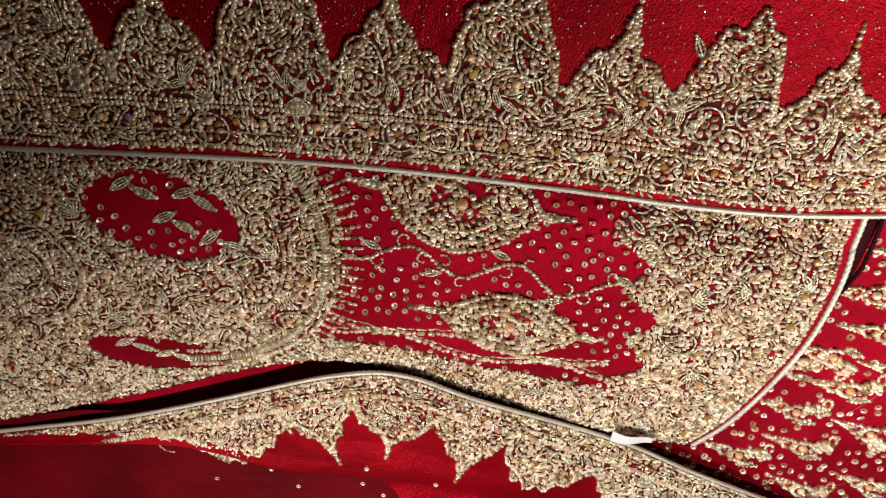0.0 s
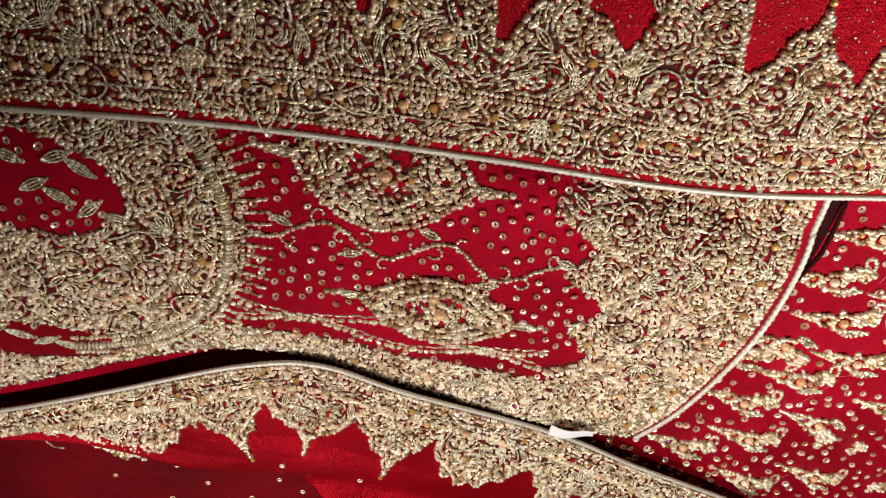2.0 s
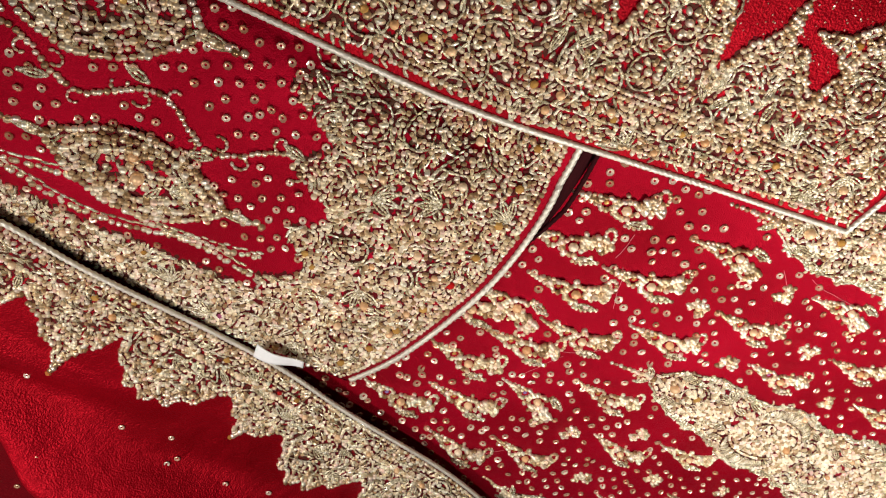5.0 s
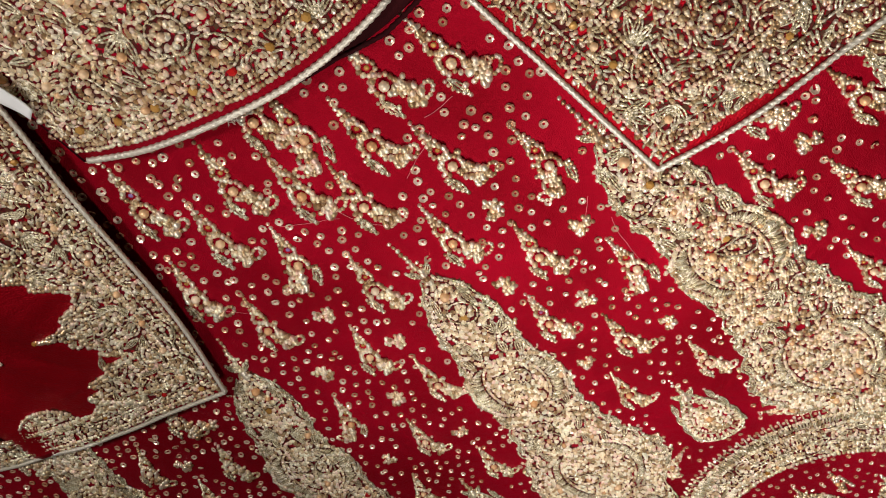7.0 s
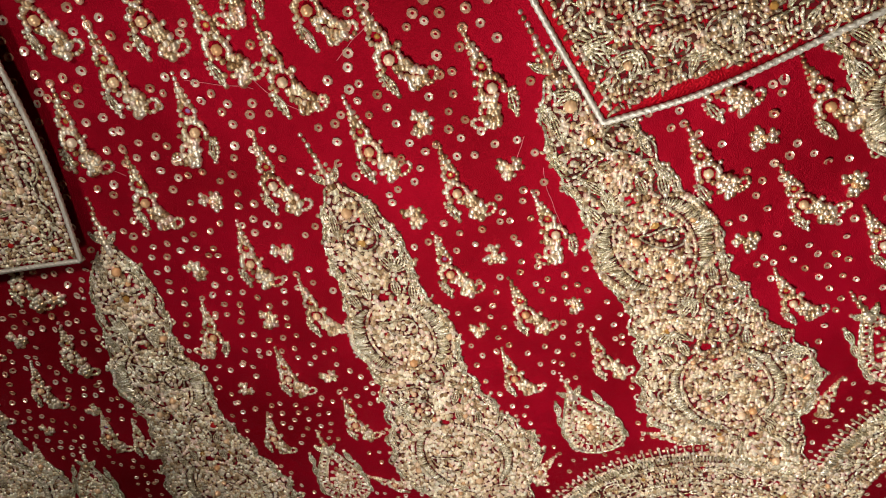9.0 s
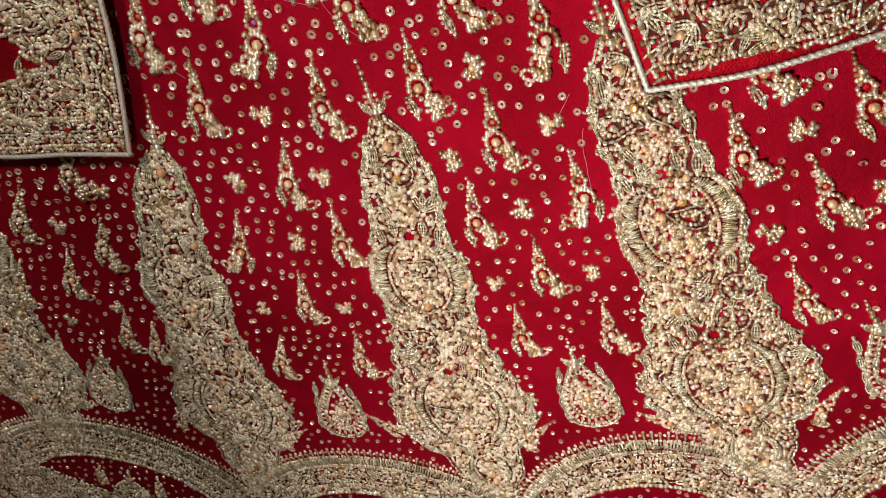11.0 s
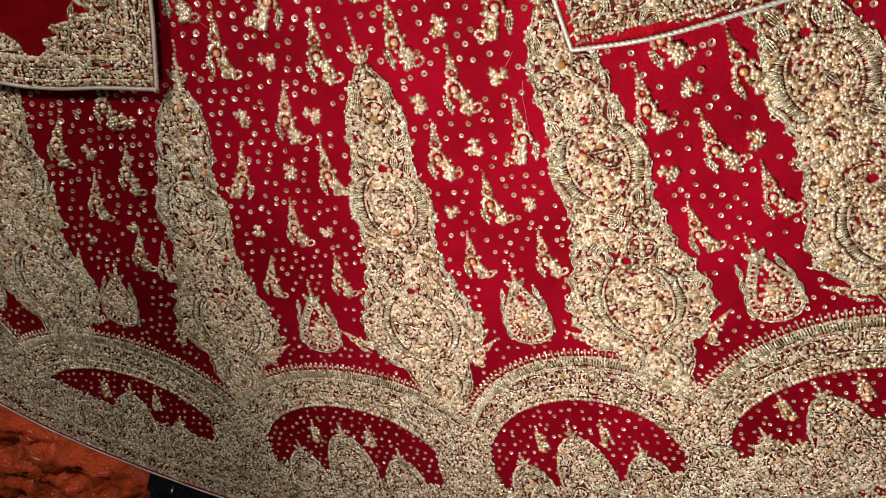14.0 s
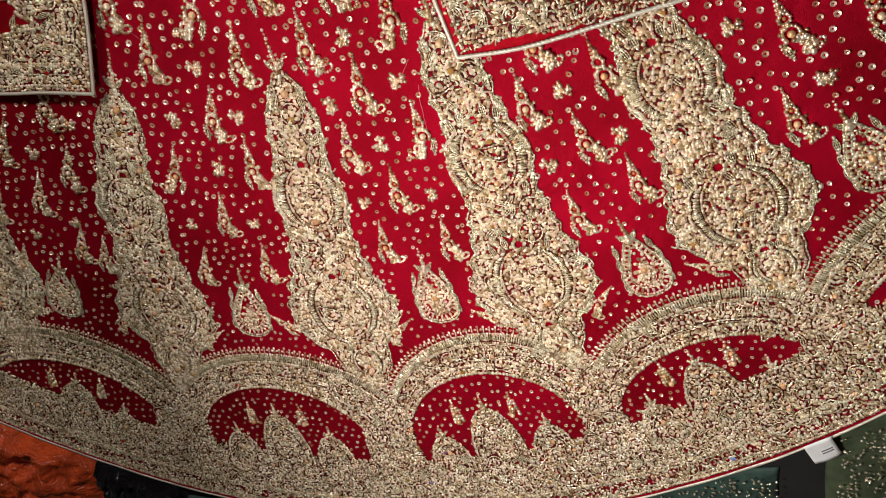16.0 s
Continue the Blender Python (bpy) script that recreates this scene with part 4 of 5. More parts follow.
# ---- the two embroidered ends of the dupatta ----
def along(edge, inward):
    """Distance along and inward for places beside an edge."""
    d = np.r_[0, np.cumsum(np.hypot(*np.diff(edge, axis=0).T))]
    t = np.gradient(edge, axis=0)
    t /= np.hypot(*t.T)[:, None]

    def of(x, y):
        k = np.empty(len(x), int)
        for c in range(0, len(x), 20000):
            k[c : c + 20000] = np.hypot(x[c : c + 20000, None] - edge[:, 0], y[c : c + 20000, None] - edge[:, 1]).argmin(1)
        dx, dy = x - edge[k, 0], y - edge[k, 1]
        e = (t[k, 0] * dy - t[k, 1] * dx) * inward
        return d[k] + dx * t[k, 0] + dy * t[k, 1], e

    def point(l, e):
        x, y = np.interp(l, d, edge[:, 0]), np.interp(l, d, edge[:, 1])
        tx, ty = np.interp(l, d, t[:, 0]), np.interp(l, d, t[:, 1])
        return x - ty * e * inward, y + tx * e * inward

    return of, point, d[-1]


def peaks(l, base, period, small, large, phase):
    """The inner outline of a border: wide leaf-shaped peaks and narrow pointed ones by turns."""
    q = np.mod((l + phase) / period, 2.0)
    a, b = np.abs(q - 0.5) / 0.47, np.abs(q - 1.5) / 0.44
    wide = large * np.clip(1 - a**2.6, 0, 1) ** 0.8
    narrow = small * np.clip(1 - b**1.3, 0, 1) + 0.5 * small * np.clip(1 - b / 0.16, 0, 1)
    return base + np.maximum(wide, narrow)


def left_outline(l):
    """The inner outline of the satin end: broad lobes and thin spikes between hollows (place, depth)."""
    hollows = ((0.245, 0.030), (0.322, 0.033), (0.378, 0.028), (0.463, 0.034), (0.514, 0.030), (0.590, 0.036), (0.644, 0.042), (0.712, 0.043), (0.776, 0.050), (0.86, 0.05))
    tips = ((0.272, 0.062, 2.0), (0.345, 0.070, 0.9), (0.420, 0.077, 2.4), (0.497, 0.073, 1.0), (0.552, 0.070, 2.2), (0.622, 0.066, 1.0), (0.675, 0.077, 2.2), (0.742, 0.083, 1.0), (0.82, 0.09, 2.4))
    l = np.asarray(l, float)
    out = np.interp(l, (0.10, 0.18, 0.245), (0.004, 0.012, 0.030))
    for (a, ea), (b, eb), (c, top, power) in zip(hollows[:-1], hollows[1:], tips):
        q = np.clip(np.where(l < c, (c - l) / (c - a), (l - c) / (b - c)), 0, 1)
        low = np.where(l < c, ea, eb)
        out = np.where((l >= a) & (l < b), low + (top - low) * (1 - q**power), out)
    return out * (1 + 0.05 * np.sin(l * 460) * (l > 0.25))


def border(thing_ob, edge, foot, inward, foot_inward, surf, base, small, large, period, phase, seed, box, red_strip, start=0.0, outline=None):
    outline = outline or (lambda l: peaks(l, base, period, small, large, phase) * (1 + 0.035 * np.sin(l * 420) + 0.03 * np.sin(l * 171)))
    slim = 0.5 if start else 1.0
    low = lambda l: peaks(l, base * 0.95 * slim, period, small * slim, large * slim, 0.0)
    of, pt, total = along(edge, inward)
    of2, pt2, total2 = along(foot, foot_inward)
    w = Work(seed)
    X, Y = hexes(*box, 0.00262, w.rng)
    l, e = of(X, Y)
    l2, e2 = of2(X, Y)
    ok = (e > 0.004) & (e2 > 0.0022 + 1.7 * red_strip * np.exp(-(((X - 0.195) / 0.032) ** 2))) & ((e < outline(l)) & (e > red_strip) | (e2 < low(l2)))
    X, Y, e, e2 = X[ok], Y[ok], e[ok], e2[ok]
    w.fill(X, Y, 0.00135, 0.42, 0.03, 0.004, 0.002, 0.9)
    for off, kind, p, ln, wd in ((0.0035 + red_strip, "bead", 0.0025, 0.00125, None), (0.013 + red_strip, "coil", 0.004, 0.0021, 0.001), (base * 0.52, "bead", 0.0026, 0.0013, None), (base * 0.57, "bead", 0.0026, 0.0012, None)):
        s = np.linspace(start * 1.3, total - off, 500)
        w.line(np.c_[pt(s, off)], kind, p, ln, wd, 0.0002, 0.0009)
        s = np.linspace(off, total2, 300)
        w.line(np.c_[pt2(s, off + 0.003)], kind, p, ln, wd, 0.0002, 0.0009)
    s = np.linspace(start * 1.7, total, 1400)
    for k in (0.0, -0.007):
        w.line(np.c_[pt(s, outline(s) + k)], "bead", 0.0028, 0.0015, None, 0.0004, 0.0008)
    s = np.linspace(0, total2, 1000)
    w.line(np.c_[pt2(s, low(s))], "bead", 0.0028, 0.0015, None, 0.0004, 0.0008)
    # paisley curls and leaves along the band
    for q in np.arange(0.02 + start * 1.5, total - 0.02, period / 2):
        x, y = pt(q, base * 0.75 + 0.003)
        w.curl(float(x), float(y), w.rng.uniform(0, 6), 0.010, w.rng.choice((-1, 1)))
        x, y = pt(q + period / 4, base * 0.72)
        an = np.arctan2(*(np.array(pt(q + period / 4, base)) - np.array(pt(q + period / 4, 0)))[::-1])
        if w.rng.random() < 0.6:
            an = float(an) + w.rng.normal(0, 0.6)
            for tilt in (-0.6, 0.0, 0.6)[w.rng.integers(0, 2) :]:
                w.leaf(float(x) + w.rng.normal(0, 0.003), float(y) + w.rng.normal(0, 0.003), an + tilt, w.rng.uniform(0.011, 0.017), 0.004)
        x, y = pt(q, 0.021 + red_strip * 0.5)
        w.add("pearl", x, y, 0, 0.0022, None, None, 0.0012)
        if w.rng.random() < 0.5:
            w.add("stone", *pt(q + period / 4, base * 0.36 + red_strip * 0.4), 0, 0.0021, None, 0.0016, 0.001)
    # spires on the narrow peaks
    for q in (0.345, 0.497, 0.622, 0.742) if start else np.arange(1.5 * period - phase, total, 2 * period):
        if q > start * 1.5:
            for j in range(5 if start else 8):
                x, y = pt(q, (float(outline(q)) - 0.006 if start else base + small * 0.9) + 0.0034 * j)
                w.add("bead" if j != 4 else "stone", x + w.rng.normal(0, 0.0005), y, 0, 0.0024 - 0.00015 * j)
    w.bake(thing_ob, surf)


def loose_dots(parent, surf, box, keep, seed, pitch):
    g = np.random.default_rng(seed)
    X, Y = hexes(*box, pitch, g, 0.25)
    ok = keep(X, Y)
    X, Y = X[ok], Y[ok]
    v, f = scatter(SEQ, np.c_[X, Y, g.uniform(0, 6, len(X)), np.full(len(X), 0.0021), np.full(len(X), 0.0021), np.full(len(X), 0.0012), np.full(len(X), 0.0004)], surf)
    tagged(part("sequin_scatter", mesh_of("sequin_scatter", v, f), SEQUIN, parent), kind="stuff")


def edge_cords(parent, pts, surf, off, twist=1800.0):
    tube("edge_cord", np.c_[pts, surf(pts[:, 0], pts[:, 1]) + 0.0006], 0.0016, CORD, parent, 8, twist)


def right_end():
    top = thing("dupatta_end", "folded crimson net dupatta with wide gold beaded border", "dupatta", "dupatta ends")
    v, u = np.linspace(0, 1, 150), np.linspace(0, 1, 110) ** 1.2
    V, U = np.meshgrid(v, u, indexing="ij")
    y0 = 0.322 + V * 0.74
    x = edge_x(EDGE_R, y0) + U * 0.46
    y = y0 + (foot_y(FOOT_R, x) - 0.322) * (1 - V)
    sheet("cloth", x, y, z_right(x, y), NET, top, 0.0014, "shimmering crimson net")
    border(top, EDGE_R, FOOT_R, 1, 1, z_right, 0.060, 0.027, 0.044, 0.0565, 0.0, 201, (0.02, 0.39, 0.31, 1.03), 0.0036)
    fine = smooth_curve(EDGE_R, 900)
    edge_cords(top, fine, z_right, 0)
    edge_cords(top, smooth_curve(FOOT_R, 600), z_right, 0)
    loose_dots(top, z_right, (0.16, 0.5, 0.39, 1.0), lambda X, Y: (X - edge_x(EDGE_R, Y) > 0.112) & (Y - foot_y(FOOT_R, X) > 0.11), 31, 0.026)
    g = np.random.default_rng(35)
    X, Y = hexes(0.15, 0.46, 0.38, 1.0, 0.0056, g, 0.5)
    ok = (X - edge_x(EDGE_R, Y) > 0.075) & (Y - foot_y(FOOT_R, X) > 0.07)
    X, Y = X[ok], Y[ok]
    v, f = scatter(RIDGE, np.c_[X, Y, g.uniform(0, 6, len(X)), g.uniform(0.0003, 0.0007, (len(X), 2)), g.uniform(0.0001, 0.0005, len(X)), np.full(len(X), 0.0002)], z_right)
    tagged(part("glitter", mesh_of("glitter", v, f, False), SEQUIN, top), kind="stuff")
    return top


FOLD_LINE = smooth_curve([(-0.335, 0.30), (-0.322, 0.42), (-0.300, 0.50), (-0.284, 0.56), (-0.235, 0.64), (-0.186, 0.71), (-0.181, 0.79), (-0.173, 0.865), (-0.188, 0.93), (-0.205, 0.99), (-0.225, 1.12)], 120)


def z_single(x, y):
    """The single layer that lies lower, beyond the fold."""
    x, y = np.asarray(x, float), np.asarray(y, float)
    return 0.0065 + 0.0016 * np.sin(38 * x + 14 * y) + 0.0010 * np.sin(75 * y - 20 * x)


def z_satin(x, y):
    x, y = np.asarray(x, float), np.asarray(y, float)
    return np.where(x > edge_x(FOLD_LINE, y), z_left(x, y), z_single(x, y))


def left_end():
    top = thing("dupatta_end", "folded crimson satin dupatta with gold beaded border and spires", "dupatta", "dupatta ends")
    v, u = np.linspace(0, 1, 170), np.linspace(0, 1, 120) ** 1.1
    V, U = np.meshgrid(v, u, indexing="ij")
    y0 = 0.334 + V * 0.76
    x = edge_x(EDGE_L, y0) - U * (edge_x(EDGE_L, y0) - edge_x(FOLD_LINE, y0))
    y = y0 + (foot_y(FOOT_L, x) - 0.334) * (1 - V)
    sheet("cloth", x, y, z_left(x, y) + 0.003 * np.sin(np.clip(U - 0.8, 0, 1) * 5 * np.pi / 2) - 0.004 * np.clip(U * 12 - 11, 0, 1) ** 2, NET, top, 0.0014, "crimson satin with soft folds")
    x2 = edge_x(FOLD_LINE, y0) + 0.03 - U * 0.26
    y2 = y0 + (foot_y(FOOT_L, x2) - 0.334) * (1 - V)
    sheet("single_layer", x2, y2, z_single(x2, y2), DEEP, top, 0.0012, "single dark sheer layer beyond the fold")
    border(top, EDGE_L, FOOT_L, -1, -1, z_left, 0.039, 0.028, 0.046, 0.0545, 0.009, 202, (-0.38, -0.04, 0.32, 1.04), 0.0, 0.14, left_outline)
    fine = smooth_curve(EDGE_L, 900)
    edge_cords(top, fine, z_left, 0)
    edge_cords(top, smooth_curve(FOOT_L, 600), z_left, 0)
    loose_dots(top, z_satin, (-0.5, -0.12, 0.38, 1.0), lambda X, Y: (edge_x(EDGE_L, Y) - X > 0.095) & (Y - foot_y(FOOT_L, X) > 0.07), 32, 0.034)
    return top


# ---- the sleeve ----
def sleeve_red(x, y):
    """Where the sleeve's bare cloth shows between its motifs."""
    r_arch = np.hypot((x - 0.015) / 1.0, (y - 0.868) / 1.0)
    panel = (r_arch > 0.100) & (y < 0.80) & (y > 0.580 + 0.50 * np.abs(x - 0.02) * (x > 0.02) + 0.010 * np.sin(x * 180)) & (x > -0.036)
    d1 = np.abs(x - 0.080) < 0.029 * (1 - ((y - 0.708) / 0.047) ** 2)
    d2 = np.abs(x - 0.005) < 0.022 * (1 - ((y - 0.662) / 0.044) ** 2)
    eyes = ((y - 0.875) / 0.045) ** 2 + ((x - 0.034) / 0.026) ** 2 < 1
    eyes |= ((y - 0.878) / 0.045) ** 2 + ((x + 0.075) / 0.016) ** 2 < 1
    ring = np.zeros(np.shape(x), bool)
    for cx, cy, hx, hy in ((0.080, 0.708, 0.029, 0.047), (0.005, 0.662, 0.022, 0.044)):
        q = ((x - cx) / (hx * 0.46)) ** 2 + ((y - cy) / (hy * 0.40)) ** 2
        ring |= (q < 1) & (np.hypot(x - cx, y - cy) > 0.0065) & (np.sin(3 * np.arctan2(y - cy, x - cx)) < 0.25) & (np.sin(x * 900) * np.sin(y * 760) > -0.35)
    return (panel & ~d1 & ~d2) | eyes | ring


def sleeve():
    top = thing("blouse_sleeve", "crimson blouse sleeve packed with gold beadwork, lying flat", "blouse")
    b, a = np.linspace(0, 1, 150), np.linspace(0, 1, 70)
    B, A = np.meshgrid(b, a, indexing="ij")
    xs = -0.086 + A * 0.25
    cy = foot_y(CUFF, xs)
    y = cy + B * (1.04 - cy)
    lo = edge_x(FOLD, np.maximum(y, 0.503))
    x = xs + (lo + 0.086) * (1 - A)
    sheet("upper_cloth", x, y, z_sleeve(x, y), RED, top, 0.0014)
    # sleeve's under layer, darkened and pushed out to draw the cuff's shadow gap
    sheet("under_cloth", x - 0.004 * (1 - A), y - 0.012 * (1 - B) ** 8 * np.clip(A * 1.6 - 0.4, 0, 1), 0.0045 + 0 * x + 0.001 * np.sin(40 * x), CUFF_SHADE, top, 0.002, "sleeve under layer, darkened for the shadow gap at the cuff")
    w = Work(301)
    g = w.rng
    X, Y = hexes(-0.20, 0.17, 0.47, 1.03, 0.00262, g)
    lo = edge_x(FOLD, np.maximum(Y, 0.503))
    ok = (X > lo + 0.002) & (Y > foot_y(CUFF, X) + 0.007) & ~sleeve_red(X, Y)
    w.fill(X[ok], Y[ok], 0.00138, 0.36, 0.03, 0.003, 0.002, 1.0)
    # fringed arch
    t = np.linspace(-np.pi * 0.97, -0.05, 200)
    for r, kind, p, ln, wd in ((0.098, "bead", 0.0028, 0.0014, None), (0.091, "coil", 0.0022, 0.001, 0.0036), (0.084, "bead", 0.0026, 0.0013, None), (0.066, "bead", 0.0028, 0.0014, None)):
        P = np.c_[0.015 + r * np.cos(t), 0.868 + r * np.sin(t)]
        m = P[:, 0] > edge_x(FOLD, P[:, 1]) + 0.004
        w.line(P[m], kind, p, ln, wd, 0.0002, 0.0012)
    q = np.arange(-np.pi * 0.9, -0.1, 0.0062 / 0.1)
    for rr, kind, ln, wd in ((0.101, "bead", 0.0018, 0.0016), (0.1045, "bead", 0.0020, 0.0014), (0.1085, "bead", 0.0017, 0.0013), (0.112, "bead", 0.0014, 0.0012)):
        x, y = 0.015 + rr * np.cos(q), 0.868 + rr * np.sin(q)
        m = x > edge_x(FOLD, y) + 0.003
        w.add(kind, x[m], y[m], q[m], ln, wd, 0.0014, 0.0004)
    # arcs in the packed field above the arch
    t = np.linspace(-np.pi * 0.95, -np.pi * 0.05, 120)
    for r, kind, p, ln, wd in ((0.041, "bead", 0.0030, 0.0019, None), (0.036, "coil", 0.0038, 0.0024, 0.0011), (0.022, "bead", 0.0028, 0.0016, None), (0.017, "coil", 0.0036, 0.0022, 0.0010)):
        w.line(np.c_[-0.021 + r * np.cos(t), 0.962 + r * np.sin(t)], kind, p, ln, wd, 0.0003, 0.0014)
    # lozenge motifs
    for cx, cy, hx, hy in ((0.080, 0.708, 0.029, 0.047), (0.005, 0.662, 0.022, 0.044)):
        for k in (1.0, 0.80, 0.58):
            t = np.linspace(-1, 1, 60)
            for side in (-1, 1):
                w.line(np.c_[cx + side * hx * k * (1 - t**2), cy + hy * k * t], "coil" if k == 0.82 else "bead", 0.0032, 0.0022 if k == 0.82 else 0.0017, 0.0012 if k == 0.82 else None, 0.0003, 0.0014)
        for side in (-1, 1):
            w.leaf(cx, cy + side * hy * 0.9, side * np.pi / 2, 0.018, 0.005)
            for j in range(5):
                w.add("bead", cx + g.normal(0, 0.0006), cy + side * (hy + 0.004 + 0.0035 * j), 0, 0.0020)
        w.add("pearl", cx, cy, 0, 0.0034, None, None, 0.0015)
        for j in range(8):
            w.add("bead", cx + 0.006 * np.cos(j * 0.785), cy + 0.007 * np.sin(j * 0.785), 0, 0.0020, None, None, 0.001)
    # wandering vine and the double wave below it
    yy = np.linspace(0.592, 0.768, 120)
    # thin scroll: a single beaded stem that throws small loops to both sides
    sway = lambda q: 0.041 + 0.0075 * np.sin((q - 0.59) * 100)
    w.line(np.c_[sway(yy), yy], "bead", 0.0028, 0.0014, None, 0.0003, 0.0006)
    for n, q in enumerate(np.arange(0.598, 0.768, 0.0125)):
        side = 1 if n % 2 else -1
        w.curl(sway(q) + side * 0.0046, q, g.uniform(0, 6), 0.0052, side)
        if n % 3 == 0:
            w.leaf(sway(q) - side * 0.003, q, np.pi / 2 + side * 0.25, 0.012, 0.0040, 3)
    for off in (0.0, 0.009):
        w.line(np.c_[-0.026 + off + 0.004 * np.sin((yy - 0.6) * 60 + off * 300), yy], "bead", 0.0030, 0.0016, None, 0.0006)
        w.line(np.c_[-0.0225 + off + 0.004 * np.sin((yy - 0.6) * 60 + off * 300), yy], "coil", 0.004, 0.0022, 0.001, 0.0004)
    for x0, y0, an in ((0.044, 0.905, -1.3), (0.030, 0.880, -1.4), (0.022, 0.852, -1.2), (0.048, 0.870, -1.5), (-0.072, 0.905, -1.4), (-0.078, 0.880, -1.5)):
        for k in range(2):
            w.leaf(x0 + 0.004 * k, y0 - 0.011 * k, an + 0.45 * (1 - 2 * k), 0.016, 0.0052, 4)
    # rows beside the cuff
    for off, kind, p, ln, wd in ((0.0075, "bead", 0.0026, 0.0014, None), (0.011, "bead", 0.0026, 0.0013, None), (0.030, "bead", 0.0028, 0.0014, None)):
        w.line(smooth_curve(CUFF, 300) + [0, off], kind, p, ln, wd, 0.0003, 0.0008)
    for q in np.arange(-0.07, 0.12, 0.022):
        w.add("stone", q, foot_y(CUFF, q) + 0.021, 0, 0.0024, None, 0.0018, 0.0012)
        w.add("pearl", q + 0.011, foot_y(CUFF, q + 0.011) + 0.05, 0, 0.0024, None, None, 0.0012)
    w.bake(top, z_sleeve)
    c = smooth_curve(CUFF, 500)
    c = c[c[:, 0] < 0.150]
    tube("cuff_cord", np.c_[c[:, 0], c[:, 1], z_sleeve(c[:, 0], c[:, 1] + 0.002)], 0.0018, CORD, top, 8, 1600.0)
    c2 = c[c[:, 0] > 0.03]
    # lower cord in the same shadow colour, at the rim of the gap
    tube("under_cord", np.c_[c2[:, 0] + 0.002, c2[:, 1] - 0.0105 * np.clip((c2[:, 0] - 0.03) / 0.05, 0.3, 1), np.full(len(c2), 0.005)], 0.0013, CUFF_SHADE, top, 8, 1600.0)
    g2 = np.random.default_rng(8)
    X, Y = hexes(-0.06, 0.12, 0.56, 0.93, 0.0092, g2, 0.13)
    ok = sleeve_red(X, Y) & (np.abs(X - sway(Y)) > 0.0085) & ~((np.abs(X - 0.080) < 0.018) & (np.abs(Y - 0.708) < 0.027)) & ~((np.abs(X - 0.005) < 0.014) & (np.abs(Y - 0.662) < 0.026)) & ~((X < -0.008) & (X > -0.03))
    v, f = scatter(SEQ, np.c_[X[ok], Y[ok], g2.uniform(0, 6, ok.sum()), np.full(ok.sum(), 0.0021), np.full(ok.sum(), 0.0021), np.full(ok.sum(), 0.0015), np.full(ok.sum(), 0.0004)], z_sleeve, 0.2)
    tagged(part("sequin_scatter", mesh_of("sequin_scatter", v, f, False), SEQUIN, top), kind="stuff")
    # small cloth tape that sticks out under the lower fold
    u, t = np.meshgrid(np.linspace(0, 1, 14), np.linspace(0, 1, 6), indexing="ij")
    sheet("care_tape", -0.086 + 0.014 * t * (1 - 0.4 * u) + 0.003 * u, 0.566 - 0.030 * u + 0.003 * t, 0.0185 + 0.002 * np.sin(u * 5) + 0.004 * t, TAGM, top, 0.0008, "small white cloth tape")
    for k in range(9):
        a = g.uniform(-2.6, -0.6)
        x0, y0 = -0.004 + g.normal(0, 0.003), 0.4795
        q = np.linspace(0, 1, 8)[:, None]
        tube("loose_thread", np.array([x0, y0, 0.014]) + q * np.array([np.cos(a), np.sin(a), -0.4]) * g.uniform(0.004, 0.009) + 0.001 * np.sin(q * 6 + k), 0.0003, CORD, top, 4)


sleeve()
left_end()
right_end()


# ---- beyond the hem ----
def crumple(name, label, category, cx, cy, sx, sy, height, material, seed, sharp=1.0):
    """A bag or folded packet: a cushion with creases."""
    n = 90
    u, v = np.meshgrid(np.linspace(-1, 1, n), np.linspace(-1, 1, n), indexing="ij")
    edge = np.clip(1 - np.maximum(np.abs(u), np.abs(v)) ** 6, 0, 1) ** 0.5
    z = np.zeros_like(u)
    for i in range(n):
        for j in range(n):
            p = Vector((u[i, j] * 2.6 + seed, v[i, j] * 2.6, seed * 0.7))
            z[i, j] = (0.9 - 1.6 * abs(noise.fractal(p, 0.8, 2.1, 5))) * sharp * 0.6
    top = thing(name, label, category)
    Z = -0.011 + edge * (height * (0.55 + 0.75 * z))
    X, Y = cx + sx * (u + 0.02 * np.sin(3 * v + seed)), cy + sy * (v + 0.03 * np.sin(4 * u + seed))
    Z = np.minimum(Z, -0.0085 + 1.1 * np.clip(hem_r(X, Y) - HEM_R, 0, 1))
    sheet("skin", X, Y, Z, material, top, 0.0008)
    return top


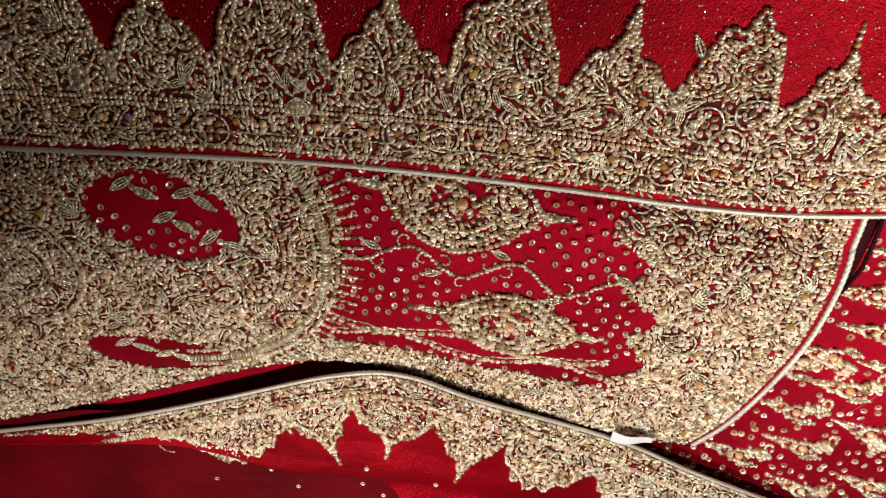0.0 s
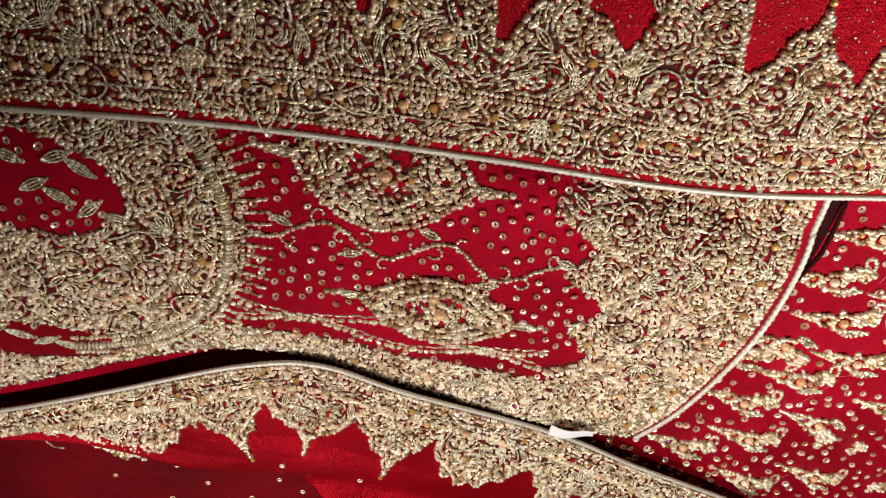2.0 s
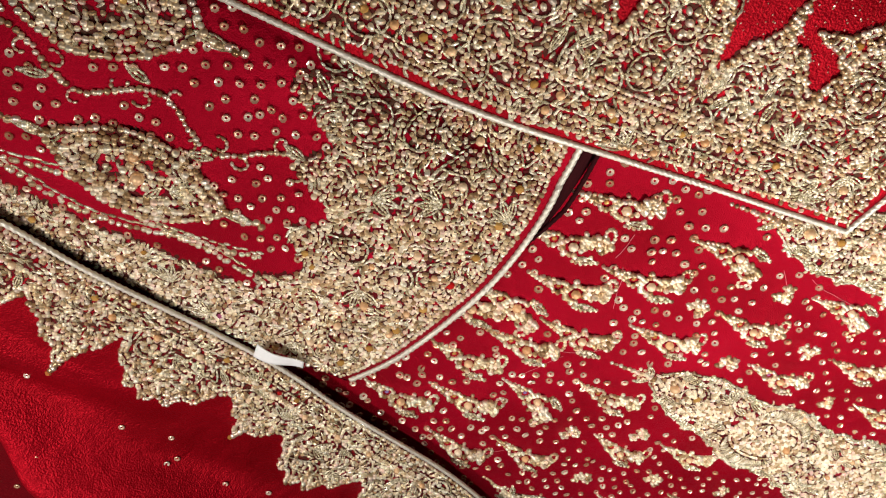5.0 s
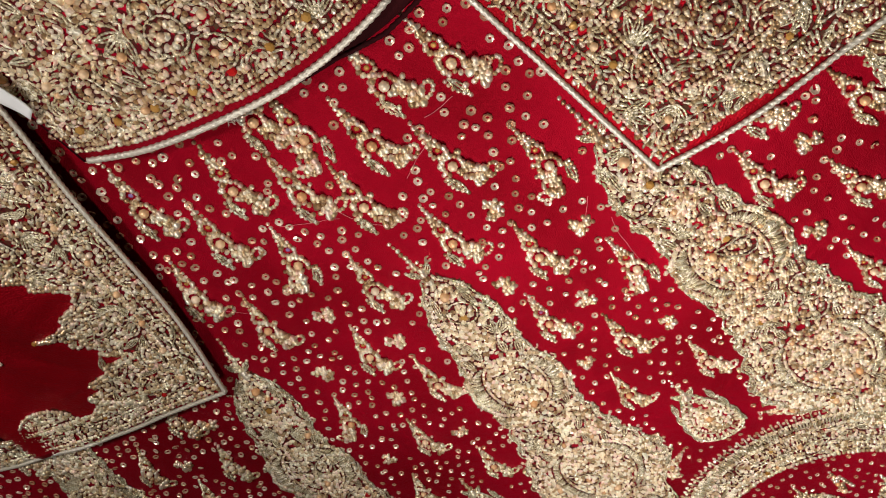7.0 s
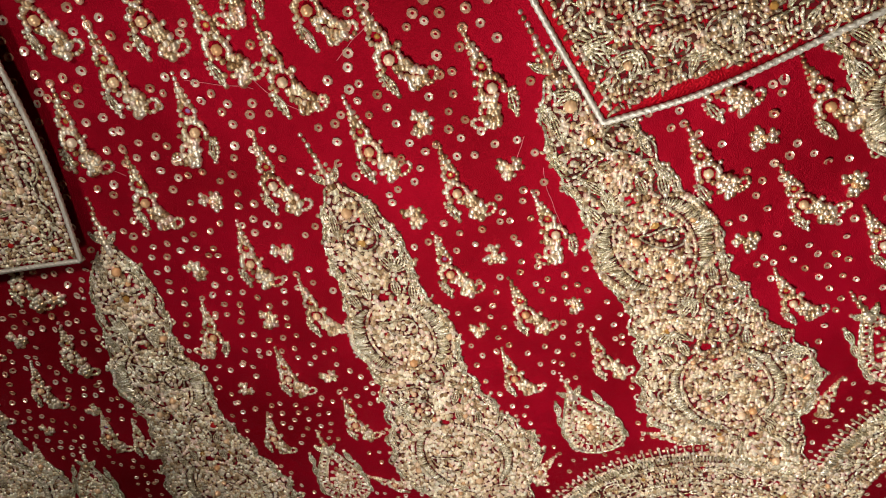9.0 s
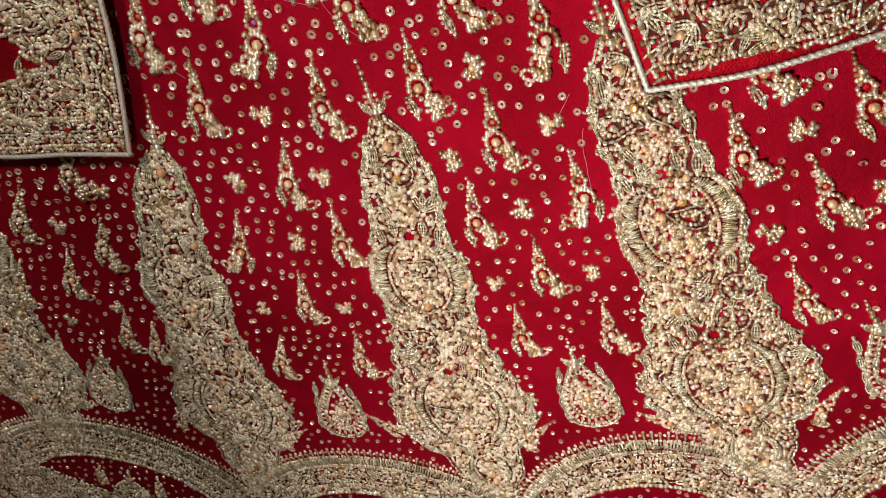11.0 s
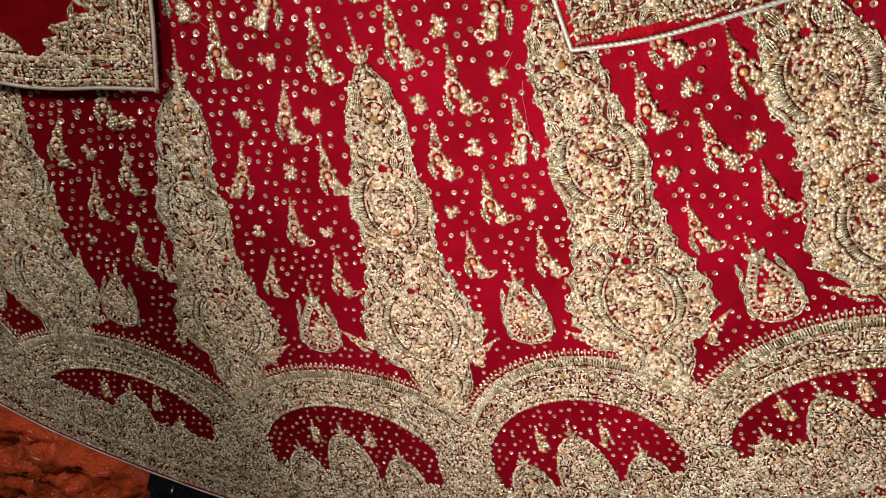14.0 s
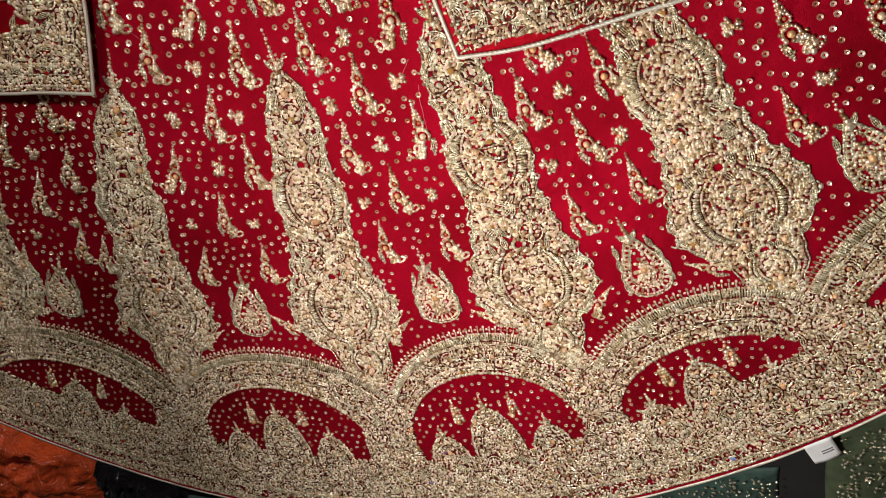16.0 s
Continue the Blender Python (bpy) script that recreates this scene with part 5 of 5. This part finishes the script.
def plastic(name, colour, bump):
    """Thin crumpled film: sharp glossy creases at two sizes."""
    m, n, l, b = nodes_of(name)
    tc, w1, w2, ad, bp = (n.new("ShaderNode" + k) for k in ("TexCoord", "TexNoise", "TexVoronoi", "Math", "Bump"))
    w1.inputs["Scale"].default_value, w1.inputs["Detail"].default_value, w1.inputs["Distortion"].default_value = 26.0, 6, 1.6
    w2.inputs["Scale"].default_value = 34.0
    l.new(tc.outputs["Object"], w1.inputs["Vector"])
    l.new(w1.outputs["Color"], w2.inputs["Vector"])
    w2.inputs["Scale"].default_value = 7.0
    l.new(w1.outputs["Fac"], ad.inputs[0])
    l.new(w2.outputs["Distance"], ad.inputs[1])
    bp.inputs["Strength"].default_value, bp.inputs["Distance"].default_value = bump, 0.02
    l.new(ad.outputs[0], bp.inputs["Height"])
    l.new(bp.outputs[0], b.inputs["Normal"])
    r = ramp_of(n, ((0.35, tuple(c * 0.55 for c in colour)), (0.65, colour)))
    l.new(w1.outputs["Fac"], r.inputs[0])
    l.new(r.outputs[0], b.inputs["Base Color"])
    b.inputs["Roughness"].default_value, b.inputs["Coat Weight"].default_value, b.inputs["Coat Roughness"].default_value = 0.25, 0.7, 0.1
    return m


ORANGE = plastic("orange_plastic", (0.80, 0.10, 0.022), 0.4)
BLACK = plastic("black_plastic", (0.02, 0.022, 0.030), 1.0)
GREEN = plain("sea_green_fabric", (0.035, 0.065, 0.052), 0.4, noise_scale=60.0, spread=0.35)
OLIVE = plain("olive_fabric", (0.05, 0.065, 0.035), 0.4, noise_scale=60.0, spread=0.35)
crumple("plastic_bag", "glossy crumpled orange plastic bag beside the skirt hem", "bag", -0.62, -0.17, 0.21, 0.16, 0.030, ORANGE, 1.3, 1.5)
crumple("plastic_bag", "glossy black plastic bag beside the skirt hem", "bag", -0.365, -0.25, 0.055, 0.12, 0.026, BLACK, 4.1, 1.8)


def glitter_packet(label, cx, cy, sx, sy, mat, seed):
    top = crumple("folded_fabric", label, "fabric", cx, cy, sx, sy, 0.012, mat, seed, 0.4)
    g = np.random.default_rng(int(seed * 10))
    X, Y = hexes(cx - sx * 0.93, cx + sx * 0.93, cy - sy * 0.93, cy + sy * 0.93, 0.0046, g, 0.5)
    keep = (g.random(len(X)) < 0.25 + 0.6 * (np.sin(X * 160 + seed) * np.sin(Y * 140) > -0.1)) & (hem_r(X, Y) > HEM_R + 0.006)
    X, Y = X[keep], Y[keep]
    v, f = scatter(SEQ, np.c_[X, Y, g.uniform(0, 6, len(X)), g.uniform(0.0007, 0.0019, len(X)), g.uniform(0.0006, 0.0014, len(X)), np.full(len(X), 0.0009), np.full(len(X), 0.0)], lambda x, y: np.full(len(x), -0.0012))
    tagged(part("sequin_scatter", mesh_of("sequin_scatter", v, f), COIL, top), kind="stuff")


glitter_packet("folded sea-green fabric with silver and gold glitter", 0.262, -0.24, 0.122, 0.115, GREEN, 2.2)
glitter_packet("folded olive fabric with silver glitter in a clear wrap", 0.56, -0.155, 0.135, 0.10, OLIVE, 3.7)
glitter_packet("folded gold-green glitter cloth over the orange bag", -0.555, -0.075, 0.055, 0.03, OLIVE, 6.4)
glitter_packet("folded green fabric showing below the hem", -0.27, -0.27, 0.06, 0.07, GREEN, 5.2)


def hem_tag():
    top = thing("hem_label", "small white printed label sewn at the skirt hem", "label")
    u, t = np.meshgrid(np.linspace(0, 1, 8), np.linspace(0, 1, 8), indexing="ij")
    X = 0.399 + 0.022 * u + 0.012 * t
    Y = -0.083 + 0.014 * u - 0.026 * t
    sheet("paper", X, Y, 0.003 + 0.002 * np.sin(u * 3) * t - 0.004 * t, TAGM, top, 0.0006)
    ink = plain("grey_ink", (0.12, 0.13, 0.14), 0.7)
    for q in (0.45, 0.56):
        u, t = np.meshgrid(np.linspace(0.45, 0.85, 5), np.linspace(q, q + 0.05, 2), indexing="ij")
        sheet("print_bar", 0.399 + 0.022 * u + 0.012 * t, -0.083 + 0.014 * u - 0.026 * t, 0.0034 + 0.002 * np.sin(u * 3) * t - 0.004 * t, ink, top, 0.0002)


def stray_threads():
    g = np.random.default_rng(91)
    for k in range(11):
        x0, y0, a, n = g.uniform(-0.12, 0.27), g.uniform(0.22, 0.42), g.uniform(0, 6.28), 24
        a = a + np.cumsum(g.normal(0, 0.06, n))
        ln = g.uniform(0.018, 0.04) / n
        x, y = x0 + np.cumsum(np.cos(a)) * ln, y0 + np.cumsum(np.sin(a)) * ln
        tube("stray_thread", np.c_[x, y, z_skirt(x, y) + 0.0004], 0.00016, ROSE, skirt, 4)


ROSE = plain("rose_thread", (0.62, 0.16, 0.18), 0.5)
hem_tag()
stray_threads()
loose_sequins()
